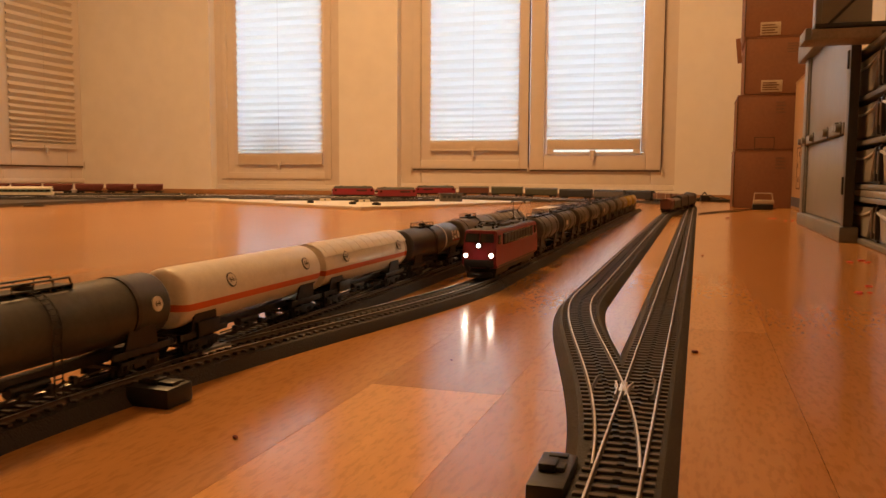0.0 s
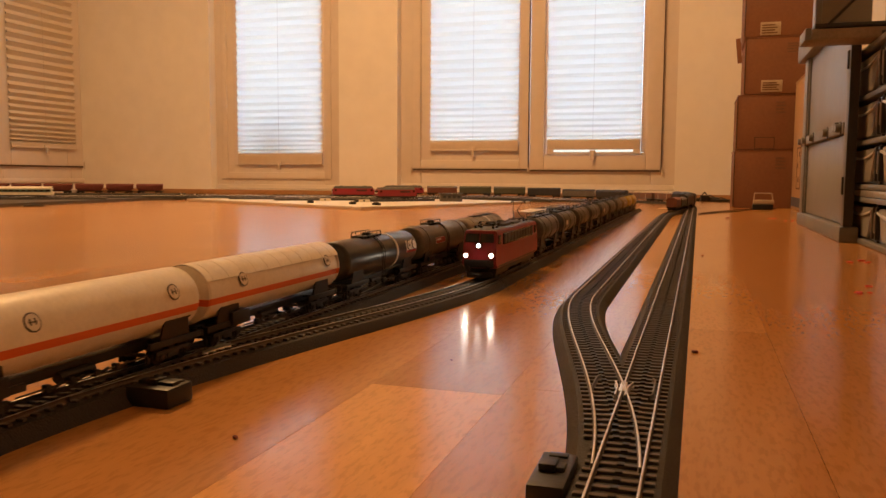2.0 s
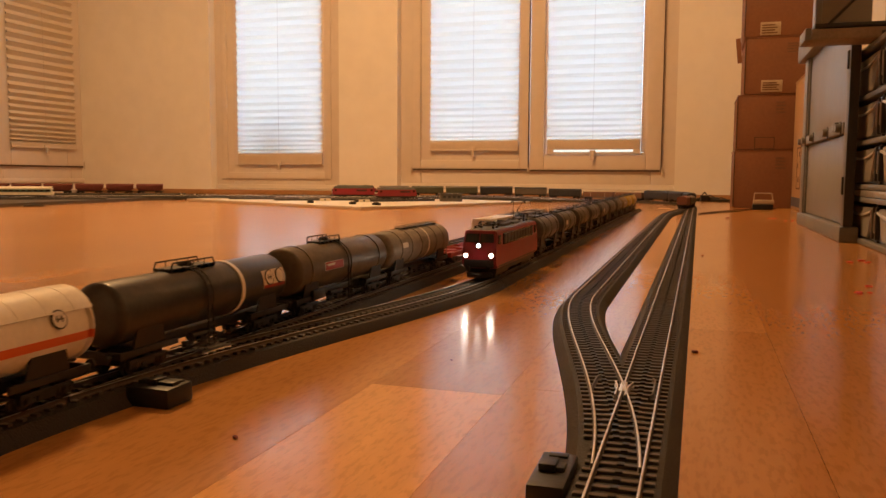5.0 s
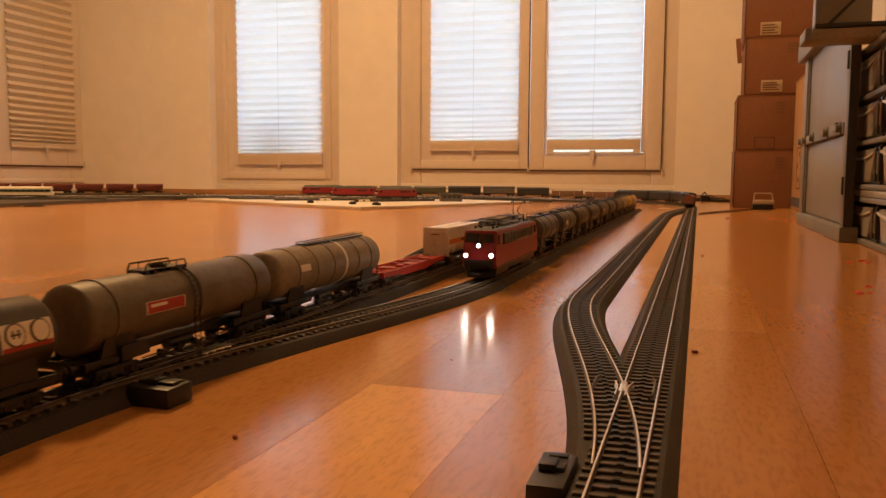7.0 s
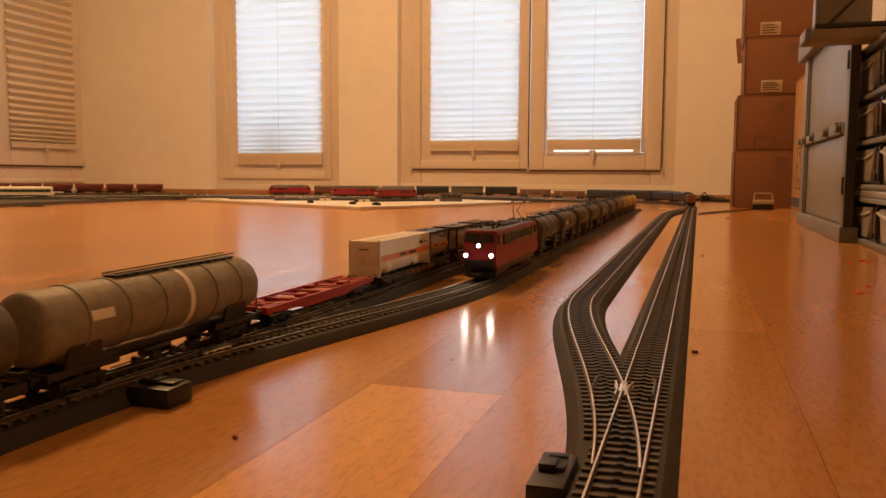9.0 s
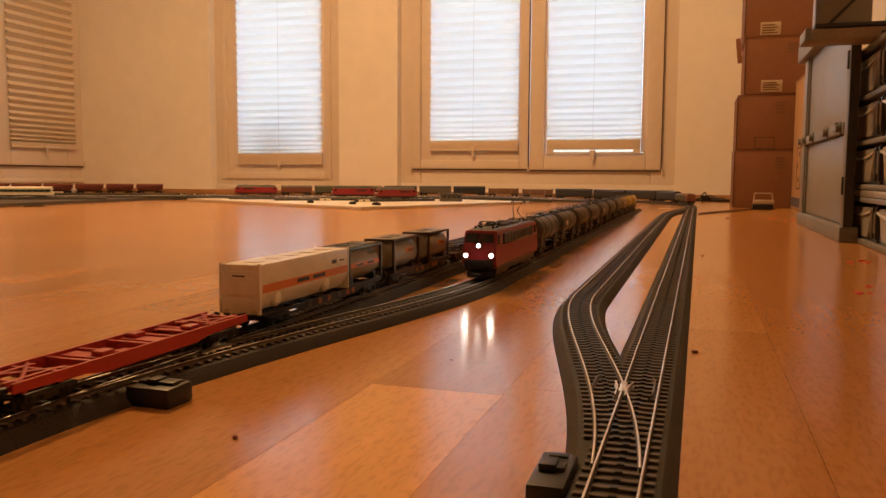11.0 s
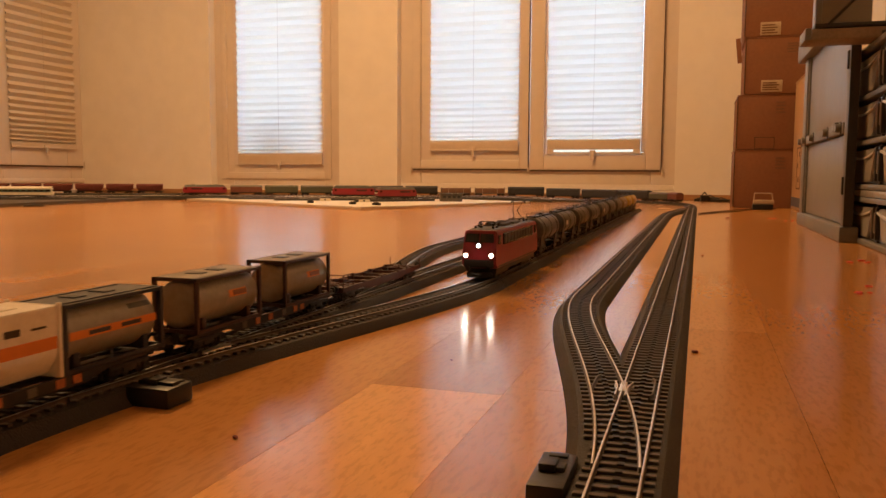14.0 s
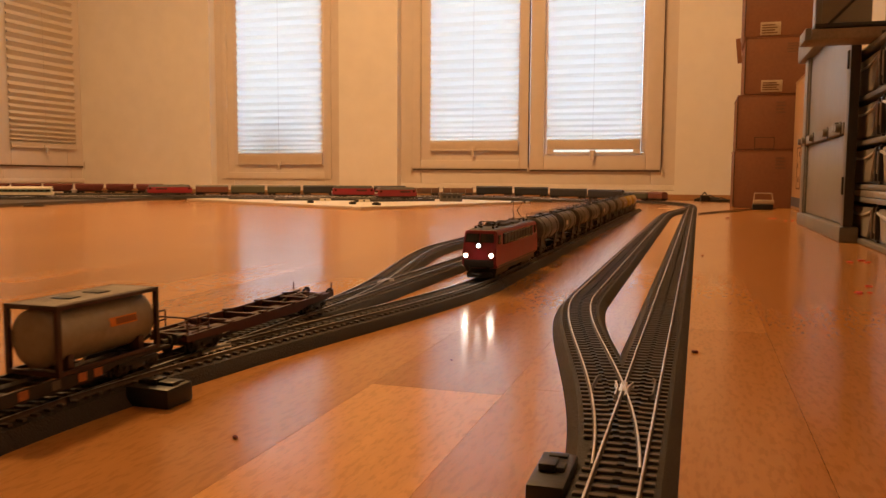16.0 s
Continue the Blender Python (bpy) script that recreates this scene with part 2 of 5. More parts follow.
def frame_ring(x0, x1, z0, z1, r, y0, y1, bevel):
    bm = bmesh.new()
    bx(bm, x0, x0 + r, y0, y1, z0, z1, bevel)
    bx(bm, x1 - r, x1, y0, y1, z0, z1, bevel)
    bx(bm, x0 + r, x1 - r, y0 + 0.0005, y1, z0, z0 + r, bevel)
    bx(bm, x0 + r, x1 - r, y0 + 0.0005, y1, z1 - r, z1, bevel)
    return bm


def blind(at, w, z0, z1, fabric, label, stack=0.045, slit=False, deep=0.013):
    b = thing("pleated_blind", label, "window blind", "pleated window blinds", at=at)
    sh = part("fabric", pleats(w, z0, z1, 0.052, deep), fabric, b)
    part("cord", rod(bmesh.new(), [(0.0, -0.004, z0), (0.0, -0.004, z1)], 0.0007), BLINDRAIL, b)
    part("bottom_strip", box(-w / 2, w / 2, 0.0015, 0.0105, z0 - stack, z0 + 0.002, 0.002), BLINDRAIL, b)
    zr = z0 - stack - (0.013 if slit else -0.001)
    part("bottom_rail", box(-w / 2, w / 2, -0.001, 0.011, zr - 0.012, zr, 0.003), BLINDRAIL, b, "beige plastic bottom rail")
    if slit:
        for k in (-1, 1):
            part("end_clip", box(*sorted((k * w / 2, k * (w / 2 - 0.038))), 0.001, 0.0105, zr - 0.001, zr + 0.0135, 0.001), BLINDRAIL, b)
    bm = box(-0.017, 0.017, -0.010, -0.002, zr - 0.012, zr + 0.010, 0.003)
    bx(bm, -0.010, 0.010, -0.018, -0.008, zr - 0.045, zr - 0.004, 0.004)
    part("pull_tab", bm, BLINDRAIL, b)
    return b


def window(name, at, x0, x1, z0, z1, sashes, label):
    w = thing(name, label, "window", kind="structure", at=at)
    fr = part("window_frame", frame_ring(x0 - 0.03, x1 + 0.03, z0, z1, 0.155, 0.012, 0.09, 0.006), FRAME, w)
    part("window_sill", box(x0 + 0.002, x1 - 0.002, -0.004, 0.0115, z0 + 0.002, z0 + 0.030, 0.004), FRAME, w)
    for a, b, c, rail in sashes:
        sash(w, a, b, c, z1 - 0.03, rail)
        # dark strips stand in for the shadow lines beside and under the sashes
        if len(sashes) > 1:
            part("gap", box(b - 0.0005, b + 0.004, -0.001, 0.013, c, z1 - 0.03), GAPSHADE, w)
        if c > 0.1:
            part("gap", box(a + 0.004, b - 0.004, -0.002, 0.012, c - 0.009, c + 0.0008), GAPSHADE, w)
    return w


north = pose(0, YN - 0.004, 0)
west = pose(XW + 0.004, 0, 0, 0, 0, 90)
w1 = window("window_1", north, *OPEN_C, 0.03, WIN_TOP, [(-2.875, -2.075 - 0.045, 0.095, 0.040)], "tall white-framed window with a lowered blind")
w2 = window("window_2", north, *OPEN_D, 0.045, WIN_TOP, [(-1.60, -0.914, 0.16, 0.050), (-0.906, -0.196, 0.155, 0.080)], "wide white double window with lowered pleated blinds")
w3 = window("window_3", west, *OPEN_L, 0.06, WIN_TOP, [(3.66, 4.385, 0.17, 0.138)], "white-framed window whose blind is lowered")
for x, z in ((-1.602, 0.155), (-0.912, 0.155), (-0.188, 0.155)):
    bm = box(x - 0.006, x + 0.006, -0.008, 0.0, z - 0.014, z + 0.012, 0.003)
    cyl(bm, (x, -0.007, z - 0.018), (x, -0.007, z + 0.016), 0.004)
    part("hinge", bm, BLINDRAIL, w2, "small cream hinge cover")
part("hinge", box(4.385, 4.40, -0.012, 0.0, 0.15, 0.20, 0.004), BLINDRAIL, w3)
for x0, x1, z0, z1, win in ((-1.54, -1.487, 0.20, WIN_TOP - 0.09, w2), (-1.487, -0.97, 0.205, 0.288, w2), (-2.83, -2.760, 0.14, WIN_TOP - 0.09, w1), (-2.760, -2.188, 0.14, 0.206, w1), (-2.188, -2.160, 0.14, WIN_TOP - 0.09, w1)):
    part("glazing_bead", box(x0, x1, 0.013, 0.04, z0, z1, 0.002), FRAME, win)
part("glazing_bead", box(-0.303, -0.265, 0.014, 0.04, 0.25, WIN_TOP - 0.1, 0.002), FRAME, w2)
blind(pose(-2.4655, YN - 0.012, 0), 0.583, 0.250, 2.05, BLIND, "white pleated blind drawn down and lit from outside", 0.056)
blind(pose(-1.230, YN - 0.012, 0), 0.517, 0.317, 2.05, BLIND, "white pleated blind drawn down and lit from outside")
blind(pose(-0.556, YN - 0.012, 0), 0.505, 0.317, 2.05, BLIND, "white pleated blind with a bright slit under its hem", 0.052, True)
blind(pose(XW + 0.024, 4.048, 0, 0, 0, 90), 0.526, 0.305, 2.05, BLIND2, "cream pleated blind before a closed shutter", 0.02, deep=0.024)
bm = bmesh.new()
for i in range(52):
    bx(bm, XW - 0.20, XW - 0.188, OPEN_L[0], OPEN_L[1], 0.06 + i * 0.04, 0.06 + i * 0.04 + 0.038, 0.003)
solid("roller_shutter", bm, SHUTTER, "closed grey roller shutter outside the window", "shutter", kind="structure")
bm = lathe(bmesh.new(), [(2.80, 0.27), (2.805, 0.28), (2.87, 0.28), (2.899, 0.25)], "Z", 40, (*LAMP, 0))
solid("ceiling_lamp", bm, glow("lamp_glass", WARM, 0.6), "round warm glass ceiling lamp, switched on", "ceiling lamp")
# unseen ground, made pale so it throws daylight up onto the blinds
solid("ground", box(-60, 60, -60, 60, -0.9, -0.6), mat("pale_bounce_ground", (0.36, 0.35, 0.33), 0.9, vary=0.15, scale=2), "unseen pale ground outside that bounces daylight up", "ground", kind="structure")


def potted_plant(x, y, z):
    """A pot with a leafy plant, seen as a dim shape through the blind."""
    rng = random.Random(8)
    t = thing("potted_plant", "leafy green plant in a clay pot on the outer ledge", "potted plant", at=pose(x, y, z))
    part("pot", lathe(bmesh.new(), [(0.0, 0.045), (0.10, 0.062), (0.10, 0.067), (0.118, 0.068), (0.118, 0.060), (0.105, 0.057), (0.105, 0.001)], "Z", 24), mat("clay_pot", (0.36, 0.15, 0.08), 0.85, vary=0.12), t)
    bm = bmesh.new()
    for i in range(9):
        a = i * 0.7
        cyl(bm, (0.02 * math.cos(a), 0.02 * math.sin(a), 0.10), (0.11 * math.cos(a), 0.04 * math.sin(a), 0.20 + 0.2 * rng.random()), 0.004, 0.002, 6)
    part("stem", bm, mat("plant_stem", (0.09, 0.10, 0.04), 0.8, vary=0.2), t)
    bm = bmesh.new()
    for i in range(210):
        h = rng.random() ** 1.4
        r = (0.17 - 0.10 * h) * math.sqrt(rng.random())
        a = rng.uniform(0, 6.283)
        m = Matrix.Translation((r * math.cos(a), 0.38 * r * math.sin(a), 0.13 + 0.30 * h)) @ Euler((rng.uniform(0.6, 2.2), rng.uniform(-0.6, 0.6), rng.uniform(-0.7, 0.7))).to_matrix().to_4x4()
        q = rng.uniform(0.016, 0.028)
        bm.faces.new([bm.verts.new(m @ Vector(p)) for p in ((0, -q, 0), (q * 0.55, 0, 0.004), (0, q * 1.2, 0), (-q * 0.55, 0, 0.004))])
    tagged(part("foliage", bm, mat("plant_leaf", (0.045, 0.075, 0.03), 0.55, island_tone=0.5), t), kind="stuff")


potted_plant(-2.515, YN + 0.165, 0.0302)


# ---- the track ----
GAUGE, RAILTOP = 0.0083, 0.0105


def sweep(bm, pts, profile, closed=True):
    """Profile points (side, up) carried along pts (x, y, z), square to the way."""
    rings = []
    for i, p in enumerate(pts):
        a, b = Vector(pts[max(i - 1, 0)]), Vector(pts[min(i + 1, len(pts) - 1)])
        d = (b - a).normalized()
        side = Vector((d.y, -d.x, 0)).normalized()
        rings.append([bm.verts.new(Vector(p) + side * s + Vector((0, 0, u))) for s, u in profile])
    n = len(profile)
    for a, b in zip(rings, rings[1:]):
        for k in range(n if closed else n - 1):
            bm.faces.new((a[k], a[(k + 1) % n], b[(k + 1) % n], b[k]))
    bm.faces.new(rings[0]), bm.faces.new(rings[-1])
    return bm


def rail_part(pts, off, parent, label=""):
    ob = part("rail", sweep(bmesh.new(), pts, rail_profile(off)), RAIL, parent, label)
    ob.data.materials.append(RAILSIDE)
    for f in ob.data.polygons:
        f.material_index = 0 if f.normal.z > 0.5 and f.center.z > 0.0100 else 1
    return ob


def bed_profile(down=0.0):
    return [(-0.0200, -down), (-0.0196, 0.0012), (-0.0150, 0.0070), (-0.0140, 0.0074), (0.0140, 0.0074), (0.0150, 0.0070), (0.0196, 0.0012), (0.0200, -down)]


def rail_profile(off):
    return [(off - 0.0009, 0.0078), (off - 0.0009, 0.0083), (off - 0.0004, 0.0089), (off - 0.00045, 0.0104), (off, 0.0106), (off + 0.00045, 0.0104), (off + 0.0004, 0.0089), (off + 0.0009, 0.0083), (off + 0.0009, 0.0078)]


def sleeper_mesh(half=0.0128):
    return finish("sleeper", box(-half, half, -0.0013, 0.0013, 0.0072, 0.0086, 0.0003), SLEEPER, False)


SLEEPER_DATA = sleeper_mesh()


def along(pts, step):
    """Places and headings at even steps along a way."""
    out, carry = [], step / 2
    for p, q in zip(pts, pts[1:]):
        p, q = Vector(p), Vector(q)
        n = (q - p).length
        while carry < n:
            d = (q - p) / n
            out.append((p + d * carry, math.atan2(-d.x, d.y)))
            carry += step
        carry -= n
    return out


def lay_track(parent, pts, single_sleepers=False, down=0.0):
    part("roadbed", sweep(bmesh.new(), pts, bed_profile(down)), BED, parent, "grey-brown moulded ballast roadbed")
    for s in (-GAUGE, GAUGE):
        rail_part(pts, s, parent, "bright nickel-silver rail")
    bm, studs = bmesh.new(), bmesh.new()
    for p, turn in along(pts, 0.0076):
        m = Matrix.Translation(p) @ Matrix.Rotation(turn, 4, "Z")
        if single_sleepers:
            o = new("sleeper", SLEEPER_DATA)
            o.parent, o.matrix_basis = parent, m
        else:
            bx(bm, -0.0128, 0.0128, -0.0013, 0.0013, 0.0072, 0.0086, 0, m)
        bx(studs, -0.0013, 0.0013, -0.0011, 0.0011, 0.0084, 0.0090, 0, m)
        bx(studs, -0.0005, 0.0005, -0.0005, 0.0005, 0.0088, 0.0095, 0, m)
    if single_sleepers:
        bm.free()
    else:
        tagged(part("sleeper_grid", bm, SLEEPER, parent), kind="stuff")
    tagged(part("contact_strip", studs, STEELW, parent), kind="stuff")


def straight_row(x, y0, y1):
    """A row of equal straight sections from y0 to y1."""
    n = max(1, round((y1 - y0) / 0.188))
    L = (y1 - y0) / n
    root = thing("track_section", "straight grey-ballast model railway track section on the floor", "model track", "model railway track sections", at=pose(x, y0, 0))
    lay_track(root, [(0, 0.0002, 0), (0, L - 0.0002, 0)], True)
    for i in range(1, n):
        copy_thing(root, pose(x, y0 + i * L, 0))


def smooth(t):
    t = min(1, max(0, t))
    return t * t * (3 - 2 * t)


XR, XT, XA, XB, XC = -0.0235, -0.0912, -0.2025, -0.280, -0.369


def turnout(x_main, x_side, y0, y1, label, machine, main_to=None):
    """A slim turnout: straight road, diverging road, frog, check rails and point machine."""
    t = thing("turnout", label, "model turnout", "turnouts", at=pose(x_main, y0, 0))
    dx, n = x_side - x_main, 40
    L = y1 - y0
    main = [(0, 0.0002, 0), (0, (main_to or y1) - y0 - 0.0002, 0)]
    side = [(dx * smooth(i / n), L * i / n, 0) for i in range(n + 1)]
    side[-1] = (dx, L - 0.0002, 0)
    part("roadbed", sweep(bmesh.new(), main, bed_profile()), BED, t)
    part("diverging_roadbed", sweep(bmesh.new(), [(x, y, -0.0002) for x, y, z in side], bed_profile()), BED, t)
    sgn = 1 if dx > 0 else -1
    frog = next(i for i in range(n) if abs(side[i][0]) > 2 * GAUGE)
    for s in (-GAUGE, GAUGE):
        rail_part(main, s, t)
        rail_part([(x, y, 0.0001) for x, y, z in side][3:], s, t)
    yf = side[frog][1]
    xf = side[frog][0] - sgn * GAUGE
    bm = bmesh.new()
    for k in (-1, 1):
        sweep(bm, [(xf + k * 0.0022, yf - 0.020, 0), (xf + k * 0.0024, yf - 0.004, 0), (xf + k * 0.0042, yf + 0.006, 0)], rail_profile(0))
    bx(bm, xf - 0.0016, xf + 0.0016, yf - 0.012, yf + 0.006, 0.0080, 0.0104, 0.0004)
    part("frog", bm, mat("cast_frog_metal", (0.72, 0.67, 0.6), 0.35, 1.0), t, "light cast metal frog with wing rails")
    for base in (GAUGE * -sgn, dx * smooth(yf / L) + GAUGE * sgn):
        k = 1 if base * sgn < xf * sgn else -1
        xx = base + sgn * k * 0.0022
        part("check_rail", sweep(bmesh.new(), [(xx + sgn * k * 0.0014, yf - 0.018, 0), (xx, yf - 0.012, 0), (xx, yf + 0.012, 0), (xx + sgn * k * 0.0014, yf + 0.018, 0)], rail_profile(0)), SLEEPER, t)
    studs = bmesh.new()
    for p, turn in along(main, 0.0076):
        o = new("sleeper", SLEEPER_DATA)
        o.parent, o.matrix_basis = t, Matrix.Translation(p)
        bx(studs, p.x - 0.0013, p.x + 0.0013, p.y - 0.0016, p.y + 0.0016, 0.0084, 0.0090)
    for p, turn in along(side, 0.0076):
        if abs(p.x) > 0.004:
            o = new("sleeper", SLEEPER_DATA)
            o.parent, o.matrix_basis = t, Matrix.Translation(p + Vector((0, 0, 0.0001))) @ Matrix.Rotation(turn, 4, "Z")
            bx(studs, -0.0013, 0.0013, -0.0016, 0.0016, 0.0084, 0.0091, 0, o.matrix_basis)
    tagged(part("contact_strip", studs, STEELW, t), kind="stuff")
    if machine:
        mx, my, w, l, h = machine
        hb = part("point_machine", box(mx - w / 2, mx + w / 2, my - l / 2, my + l / 2, 0.0, h, 0.0012), BLACKP, t, "black plastic point machine box")
        bm = box(mx - w / 2 + 0.002, mx + w / 2 - 0.002, my - 0.003, my + 0.003, h - 0.0004, h + 0.0016, 0.0004)
        bx(bm, mx - 0.0045, mx + 0.0015, my - 0.0042, my + 0.0042, h - 0.0004, h + 0.0028, 0.0006)
        part("throw_lever", bm, BLACKP, hb)
        bm = box(mx - w / 2 + 0.003, mx + w / 2 - 0.003, my + l / 2 - 0.006, my + l / 2 - 0.002, h - 0.0003, h + 0.0008, 0.0003)
        part("cover_ridge", bm, BLACKP, hb)
    return t


turnout(XR, XT, 0.245, 0.705, "turnout with its point machine box on the parquet", (-0.0216, 0.025, 0.0128, 0.034, 0.0105))
turnout(XB, XA, 0.25, 0.79, "turnout leading to the goods train siding", (0.0315, 0.0755, 0.024, 0.020, 0.0098), 0.55)
turnout(XB, XC, 0.55, 1.17, "turnout with a long bend on the parquet", None)
straight_row(XR, -0.72, 0.245)
straight_row(XR, 0.705, 2.62)
straight_row(XT, 0.705, 2.35)
straight_row(XB, -0.83, 0.25)
straight_row(XB, 1.17, 2.86)
straight_row(XC, 1.17, 2.86)
straight_row(XA, 0.79, 2.82)

# the loop along the far wall: knots on the floor plan
KNOTS = [(-0.0912, 1.6), (-0.0912, 2.35), (-0.058, 2.75), (-0.024, 3.1), (-0.05, 3.42), (-0.19, 3.70), (-0.45, 3.86), (-0.80, 3.88),
         (-1.2, 3.76), (-1.75, 3.52), (-2.25, 3.2), (-2.62, 2.8), (-2.8, 2.4), (-2.85, 1.9)]


def spline(knots, n=20):
    k = [Vector(p) for p in knots]
    k = [2 * k[0] - k[1]] + k + [2 * k[-1] - k[-2]]
    out = []
    for i in range(1, len(k) - 2):
        a, b, c, d = k[i - 1:i + 3]
        for j in range(n):
            t = j / n
            out.append(0.5 * (2 * b + (c - a) * t + (2 * a - 5 * b + 4 * c - d) * t * t + (3 * b - a - 3 * c + d) * t ** 3))
    return out + [k[-2]]


LOOP = spline(KNOTS)
RUN = [0.0]
for a, b in zip(LOOP, LOOP[1:]):
    RUN.append(RUN[-1] + (b - a).length)
PLATE = 0.012


def rise(x):
    """The loop climbs from the floor onto the boards."""
    return PLATE * smooth((-0.45 - x) / 0.5)


def on_loop(s):
    i = int(np.clip(np.searchsorted(RUN, s) - 1, 0, len(LOOP) - 2))
    t = (s - RUN[i]) / (RUN[i + 1] - RUN[i])
    p = LOOP[i].lerp(LOOP[i + 1], t)
    return Vector((p.x, p.y, rise(p.x)))


def loop_pose(s, length):
    """A vehicle of that length whose middle is at s on the loop, nose along +Y."""
    a, b = on_loop(s - length * 0.3), on_loop(s + length * 0.3)
    d = b - a
    m = (a + b) / 2
    return pose(m.x, m.y, m.z + RAILTOP, 0, 0, math.degrees(math.atan2(-d.x, d.y)))


def loop_tracks():
    s, first = 0.76, True
    while s < RUN[-1] - 0.01:
        e = min(s + 0.30, RUN[-1])
        o = on_loop(s)
        pts = [tuple(on_loop(s + 0.0003 + (e - s - 0.0006) * i / 12) - Vector((o.x, o.y, 0))) for i in range(13)]
        t = thing("track_section", "curved track section of the loop along the wall", "model track", "model railway track sections", at=pose(o.x, o.y, 0))
        lay_track(t, pts, down=min(p[2] for p in pts))
        s = e


loop_tracks()


def inner_tracks():
    """Parallel sidings inside the bend of the loop, fanning out towards the plate."""
    for k, x0 in ((1, -0.22), (2, -0.42), (3, -0.62)):
        span = [s for s, p in zip(RUN, LOOP) if p.y > 3.3 and -1.95 < p.x < x0]
        n = 6
        for i in range(n):
            a, b = (span[0] + (span[-1] - span[0]) * j / n for j in (i, i + 1))
            pts = []
            for j in range(13):
                s = a + 0.0003 + (b - a - 0.0006) * j / 12
                p, q = on_loop(s), on_loop(s + 0.005)
                d = (q - p).normalized()
                pts.append(p + Vector((-d.y, d.x, 0)) * 0.0775 * k)
            o = pts[0].copy()
            pts = [tuple(p - Vector((o.x, o.y, 0))) for p in pts]
            t = thing("track_section", "curved siding section inside the bend of the loop", "model track", "model railway track sections", at=pose(o.x, o.y, 0))
            lay_track(t, pts, down=min(p[2] for p in pts))


inner_tracks()
t = thing("track_section", "straight grey-ballast model railway track section on the floor", "model track", "model railway track sections", at=pose(XR, 2.62, 0))
lay_track(t, [(0, 0.0003, 0), (0, 0.2, 0), (0.002, 0.36, -0.0003)])


def boards():
    bm = bx(bmesh.new(), 0, 1.206, 0, 0.97, 0, PLATE - 0.0012, 0.001)
    m = Matrix(((-0.889, 0.405, 0, -1.072), (0.458, 0.914, 0, 2.475), (0, 0, 1, 0), (0, 0, 0, 1)))
    bmesh.ops.transform(bm, matrix=m, verts=bm.verts)
    solid("board", bm, BOARD, "white coated chipboard plate carrying tracks", "board")
    bm = bmesh.new()
    base = [(-2.281, 2.164), (-2.322, 2.61), (-2.36, 3.05), (-2.245, 3.20), (-2.30, 3.75), (-3.5, 3.75), (-3.5, 1.6), (-2.24, 1.6)]
    lo = [bm.verts.new((x, y, 0)) for x, y in base]
    hi = [bm.verts.new((x, y, PLATE - 0.0006)) for x, y in base]
    for i in range(len(base)):
        j = (i + 1) % len(base)
        bm.faces.new((lo[i], lo[j], hi[j], hi[i]))
    bm.faces.new(lo), bm.faces.new(hi)
    solid("board", bm, DARKBOARD, "dark grey plate carrying sidings by the wall", "board")


boards()


# ---- rolling stock: each vehicle lies along its own Y, with its origin on the rail top ----
def striped(name, color, stripe, z0, z1, rough=0.4):
    """Paint with one horizontal stripe between two heights."""
    m = mat(name, color, rough, vary=0.05, scale=60, wear=((0.45, 0.33, 0.2), 90, 0.12))
    nt = m.node_tree
    b = nt.nodes["Principled BSDF"]
    N, L = nt.nodes.new, nt.links.new
    src = b.inputs["Base Color"].links[0].from_socket
    tc, sep = N("ShaderNodeTexCoord"), N("ShaderNodeSeparateXYZ")
    L(tc.outputs["Object"], sep.inputs[0])
    cmp = N("ShaderNodeMath")
    cmp.operation, cmp.inputs[1].default_value, cmp.inputs[2].default_value = "COMPARE", (z0 + z1) / 2, (z1 - z0) / 2
    L(sep.outputs[2], cmp.inputs[0])
    mix = N("ShaderNodeMix")
    mix.data_type = "RGBA"
    L(cmp.outputs[0], mix.inputs[0]), L(src, mix.inputs[6])
    mix.inputs[7].default_value = (*stripe, 1)
    L(mix.outputs[2], b.inputs["Base Color"])
    return m


CREAM = mat("cream_tank_paint", (0.80, 0.74, 0.64), 0.38, vary=0.05, scale=60, wear=((0.42, 0.32, 0.2), 100, 0.15))
CREAM_STRIPE = striped("cream_paint_orange_stripe", (0.80, 0.74, 0.64), (0.68, 0.13, 0.035), 0.0262, 0.0302)
TANKGREEN = mat("dirty_olive_tank", (0.050, 0.048, 0.037), 0.42, vary=0.2, scale=50, wear=((0.05, 0.04, 0.03), 60, 0.5))
TANKBLACK = mat("weathered_black_tank", (0.030, 0.027, 0.024), 0.34, vary=0.25, scale=50, wear=((0.07, 0.055, 0.04), 70, 0.4))
TANKBROWN = mat("grimy_brown_grey_tank", (0.105, 0.088, 0.066), 0.45, vary=0.2, scale=40, wear=((0.06, 0.045, 0.03), 60, 0.5))
TANKSILVER = mat("dull_silver_tank", (0.235, 0.205, 0.165), 0.58, 0.1, vary=0.16, scale=45, wear=((0.12, 0.09, 0.06), 60, 0.45))
TANKGREY = mat("grey_tank", (0.078, 0.073, 0.066), 0.38, 0.1, vary=0.2, scale=60, wear=((0.07, 0.055, 0.04), 80, 0.4))
TANKBEIGE = mat("beige_tank", (0.26, 0.19, 0.12), 0.42, vary=0.12, scale=60)
TANKYELLOW = mat("yellow_tank", (0.48, 0.33, 0.06), 0.4, vary=0.12, scale=60)
WHITEP = mat("white_print", (0.75, 0.70, 0.62), 0.5, vary=0.03)
DARKP = mat("dark_print", (0.05, 0.04, 0.035), 0.5, vary=0.1)
